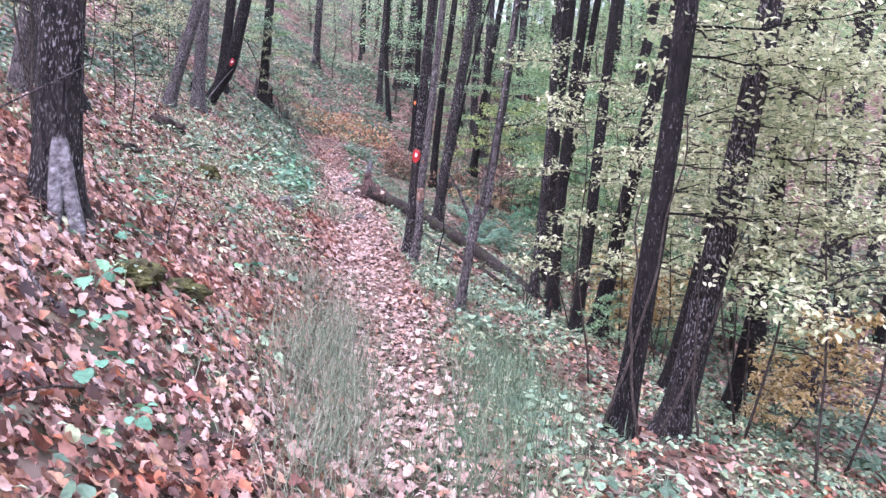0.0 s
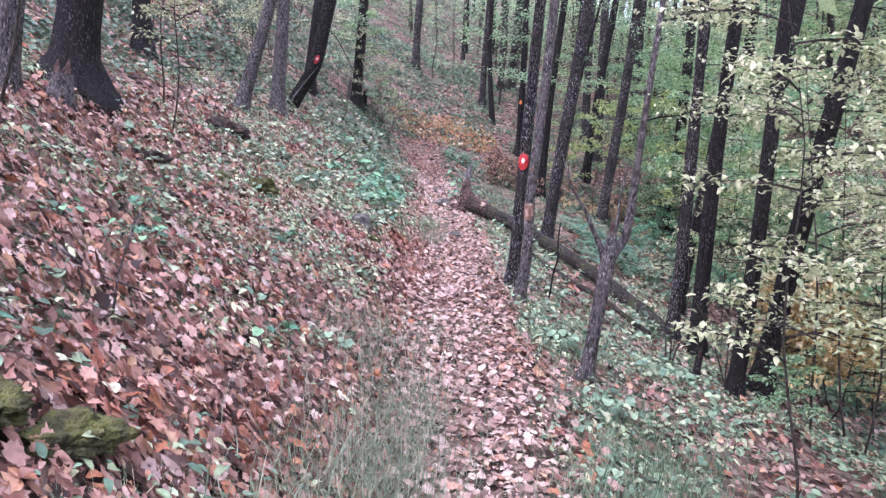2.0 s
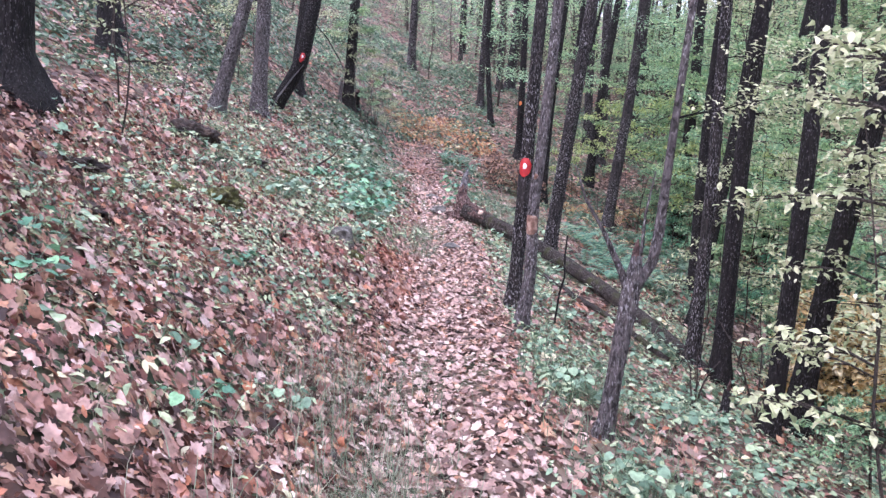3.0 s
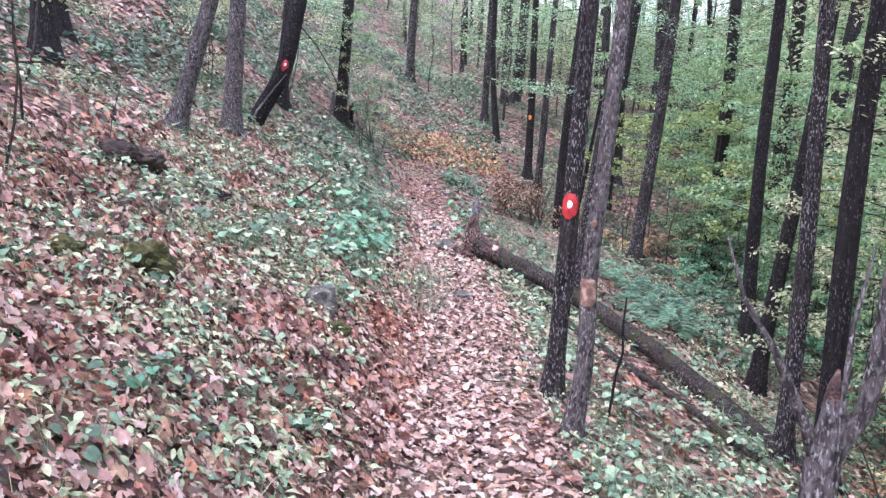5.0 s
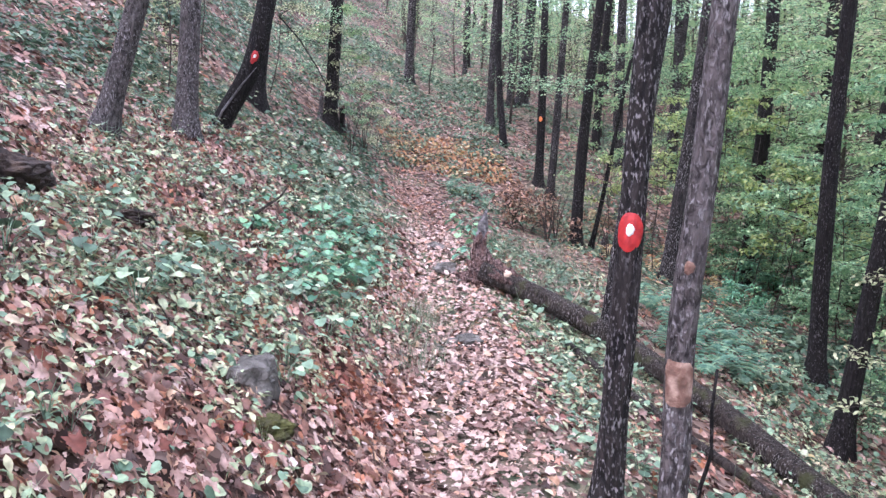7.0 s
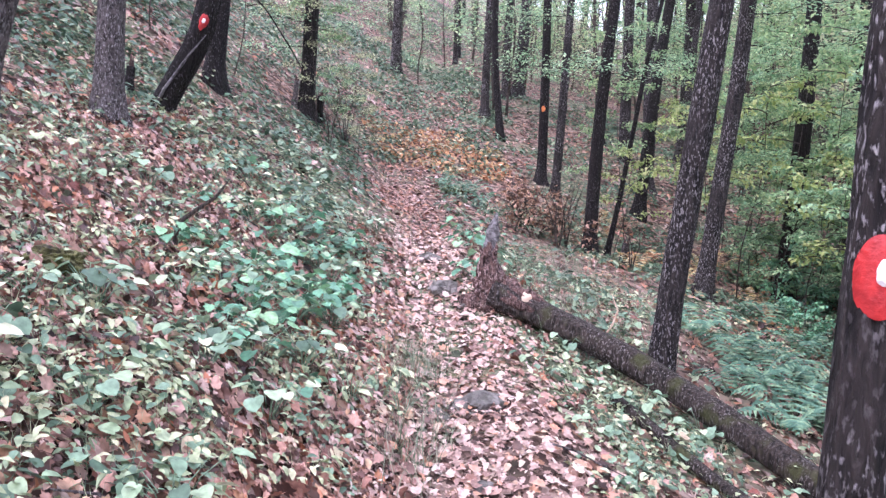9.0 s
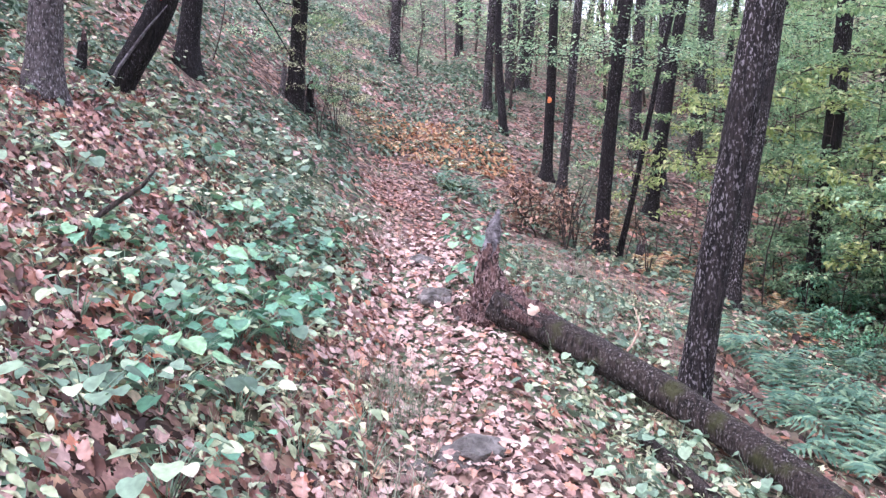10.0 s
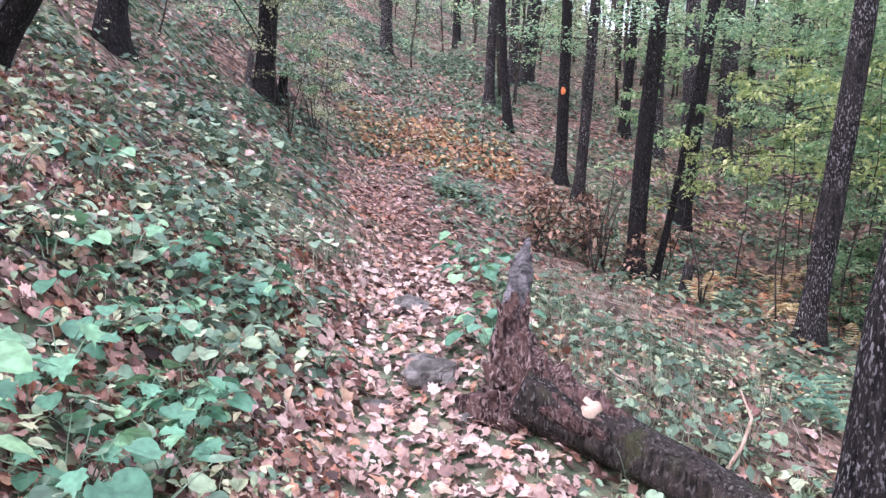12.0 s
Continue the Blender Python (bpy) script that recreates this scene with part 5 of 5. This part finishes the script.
# ---- vines on the slope trees, and twigs on the floor ----
def vine(x, y, r, lean, turns_round, top, phase, label):
    b = on_floor(x, y)
    pts = []
    for i in range(22):
        u = i / 21
        z = top * u
        a = phase + turns_round * u * math.tau
        q = r * 1.12 + .05 * math.sin(u * 9) ** 2 + .14 * (1 - u) ** 3
        pts.append(b + Vector((lean * z + math.cos(a) * q, math.sin(a) * q, z - .05)))
    pole("vine", pts, [.012 - .007 * i / 21 for i in range(22)], BARK_TWIG, label, "vine", 6)


vine(1.36, 4.62, .075, .075, .35, 2.2, -2.6, "woody vine climbing a dark leaning trunk")
vine(1.36, 4.62, .08, .075, -.3, 1.7, -1.2, "woody vine climbing a dark leaning trunk")
vine(1.92, 5.3, .105, .16, .3, 2.0, -2.4, "woody vine climbing a thick leaning trunk")
vine(1.92, 5.3, .11, .16, -.25, 1.4, -1.0, "woody vine climbing a thick leaning trunk")
for i in range(42):
    y = rnd.uniform(2.2, 17)
    x = trail(y)[0] + (rnd.uniform(-3.2, -.35) if rnd.random() < .6 else rnd.uniform(.3, 2.6))
    a, L = rnd.uniform(0, math.tau), rnd.uniform(.15, .55)
    pts = [on_floor(x + math.cos(a) * L * u, y + math.sin(a) * L * u + .04 * math.sin(u * 5 + a), .05 + .03 * rnd.random()) for u in (0, .3, .6, 1)]
    w = rnd.uniform(.004, .009)
    pole("fallen_twig", pts, [w, w * .9, w * .7, w * .4], BARK_TWIG if rnd.random() < .6 else BARK_GREY, "thin dead twig lying on the leaf litter", "twig", 6)["group"] = "fallen twigs"

# ---- single large leaves on top of the litter, last ----
LEAF_KINDS = [tri_mesh("fallen_leaf", *leaf_template(k, c, f), LITTER_ONE) for k, c, f in (("lobed", .35, .15), ("lobed", -.35, .25), ("lobed", .6, .35), ("oak", .4, .25), ("oak", -.3, .2))]
for i in range(290):
    y = rnd.uniform(1.6, 15.5)
    d = rnd.uniform(-2.1, -.2) if rnd.random() < .65 else rnd.uniform(-.3, .9)
    x = trail(y)[0] + d
    zz, sx, sy = lay(np.array([x]), np.array([y]))
    s = rnd.uniform(.06, .105)
    part("fallen_leaf", LEAF_KINDS[rnd.randrange(5)], ground, at=Matrix.Translation((x, y, zz[0] + .035)) @ Euler((math.atan(sy[0]) + rnd.gauss(0, .2), -math.atan(sx[0]) + rnd.gauss(0, .2), 0)).to_matrix().to_4x4() @ pose(0, 0, 0, 0, 0, rnd.uniform(0, 360)) @ Matrix.Diagonal((s, s, s, 1)))

# ---- low shrubs on the slope, pale seedlings on the bank ----
more = random.Random(77)
SAPLING_KINDS["shrub"] = [sapling_set(61, SPRAY_GREEN, 1.5, 13, 100, .1, .8, .15), sapling_set(62, HERB_BIG, 1.2, 11, 90, .1, .75, .12), sapling_set(63, SPRAY_GREEN, 1.8, 14, 90, .1, .85, .2)]


def shrub(x, y, s):
    stem, sprays = more.choice(SAPLING_KINDS["shrub"])
    ob = thing("shrub", pose(x, y, floor_z(x, y) - .03, 0, 0, more.uniform(0, 360)) @ Matrix.Diagonal((s, s, s, 1)), "low leafy green shrub on the slope below the trail", "shrub", "understorey")
    part("stem", stem, ob)
    for branch, leaves in sprays:
        part("foliage", leaves, part("branch", branch, ob))


for x, y, q in ((2.9, 20.6, .9), (3.4, 21.4, 1.0), (2.6, 21.8, .8), (4.0, 20.2, 1.0), (4.6, 21.6, 1.0), (3.7, 19.0, .9), (4.9, 18.8, 1.0), (3.0, 18.2, .7), (4.2, 17.0, .9), (5.6, 17.6, 1.0), (3.4, 15.8, .7), (4.6, 15.2, .9), (2.5, 15.0, .5), (3.4, 13.6, .7), (4.3, 12.6, .8), (2.8, 11.9, .5), (5.4, 14.0, 1.0), (2.0, 17.6, .5), (2.0, 8.4, .35)):
    shrub(x, y, q)
for i in range(8):
    y = more.uniform(13, 22)
    shrub(trail(y)[0] + more.uniform(5.2, 9) + .12 * abs(y - 18), y, more.uniform(.6, 1.0))


def mesh_arrays(me):
    me.calc_loop_triangles()
    v, t = np.zeros(len(me.vertices) * 3), np.zeros(len(me.loop_triangles) * 3, dtype=np.int32)
    me.vertices.foreach_get("co", v)
    me.loop_triangles.foreach_get("vertices", t)
    return v.reshape(-1, 3), t.reshape(-1, 3)


PALE_BLADES = {k: mesh_arrays(PLANT_KINDS[k][1]) for k in (0, 3, 4)}


def seedling(x, y, k, s):
    return strew(PALE_BLADES[k], np.array([[x, y, floor_z(x, y)]]), turns(np.array([more.uniform(0, math.tau)]), np.zeros(1), np.zeros(1)), np.array([s]))


seedlings = []
LIME_KINDS = [sapling_set(66, LIME, 3.4, 9, 60, .1, .95, .45), sapling_set(67, LIME, 2.6, 8, 60, .1, .9, .4)]
for x, y, s in ((.9, 19.6, .8), (1.9, 20.6, 1.0), (2.6, 18.6, .9), (3.3, 19.9, 1.0), (2.9, 21.8, 1.1), (1.3, 22.6, .9), (4.3, 18.2, .9), (3.6, 16.4, .8), (4.6, 20.6, 1.0), (.1, 21.2, .7)):
    stem, sprays = more.choice(LIME_KINDS)
    ob = thing("sapling", pose(x, y, floor_z(x, y) - .03, 0, 0, more.uniform(0, 360)) @ Matrix.Diagonal((s, s, s, 1)), "thin sapling with bright yellow-green leaves", "sapling", "understorey")
    part("stem", stem, ob)
    for branch, leaves in sprays:
        part("foliage", leaves, part("branch", branch, ob))
for i in range(6):
    sapling(more.gauss(-1.0, .35), more.gauss(20.8, .3), "dead", more.uniform(.6, .95))
for i in range(34):
    x, y = more.gauss(1.3, 1.0), more.gauss(18.9, 1.3)
    ob = thing("autumn_plant", pose(x, y, floor_z(x, y), 0, 0, more.uniform(0, 360)) @ Matrix.Diagonal((.7, .7, .6, 1)), "low plant with tan and orange autumn leaves on the slope", "plant", "autumn plants on the slope")
    for name, me in zip(("stalk", "foliage"), ORANGE_KINDS[more.randrange(3)]):
        part(name, me, ob)
for i in range(60):
    y = more.uniform(12.5, 23)
    seedlings.append(seedling(trail(y)[0] + more.uniform(1.4, 5.5), y, 3 + more.randrange(2), more.uniform(.5, 1.0)))
for i in range(110):
    y = more.uniform(9.5, 18)
    seedlings.append(seedling(trail(y)[0] - .6 - abs(more.gauss(.9, 1.3)), y, 3 + more.randrange(2), more.uniform(.45, .85)))
for i in range(90):
    y = more.uniform(12.5, 21)
    seedlings.append(seedling(trail(y)[0] - more.uniform(1.2, 4.6), y, (3, 4, 3, 0)[more.randrange(4)], more.uniform(.6, 1.0)))
for i in range(22):
    y = more.uniform(6, 10)
    herb_plant(trail(y)[0] - more.uniform(.7, 2.6), y, 3 + more.randrange(3), more.uniform(.45, .8), "pale yellow-green seedling among fallen leaves", "pale seedlings on the bank")
v, t = stack(seedlings)
tagged(new("pale_seedlings", tri_mesh("pale_seedlings", v, t, PALE_HERB)), "pale yellow-green seedlings scattered over the leaf litter", "undergrowth", kind="stuff")
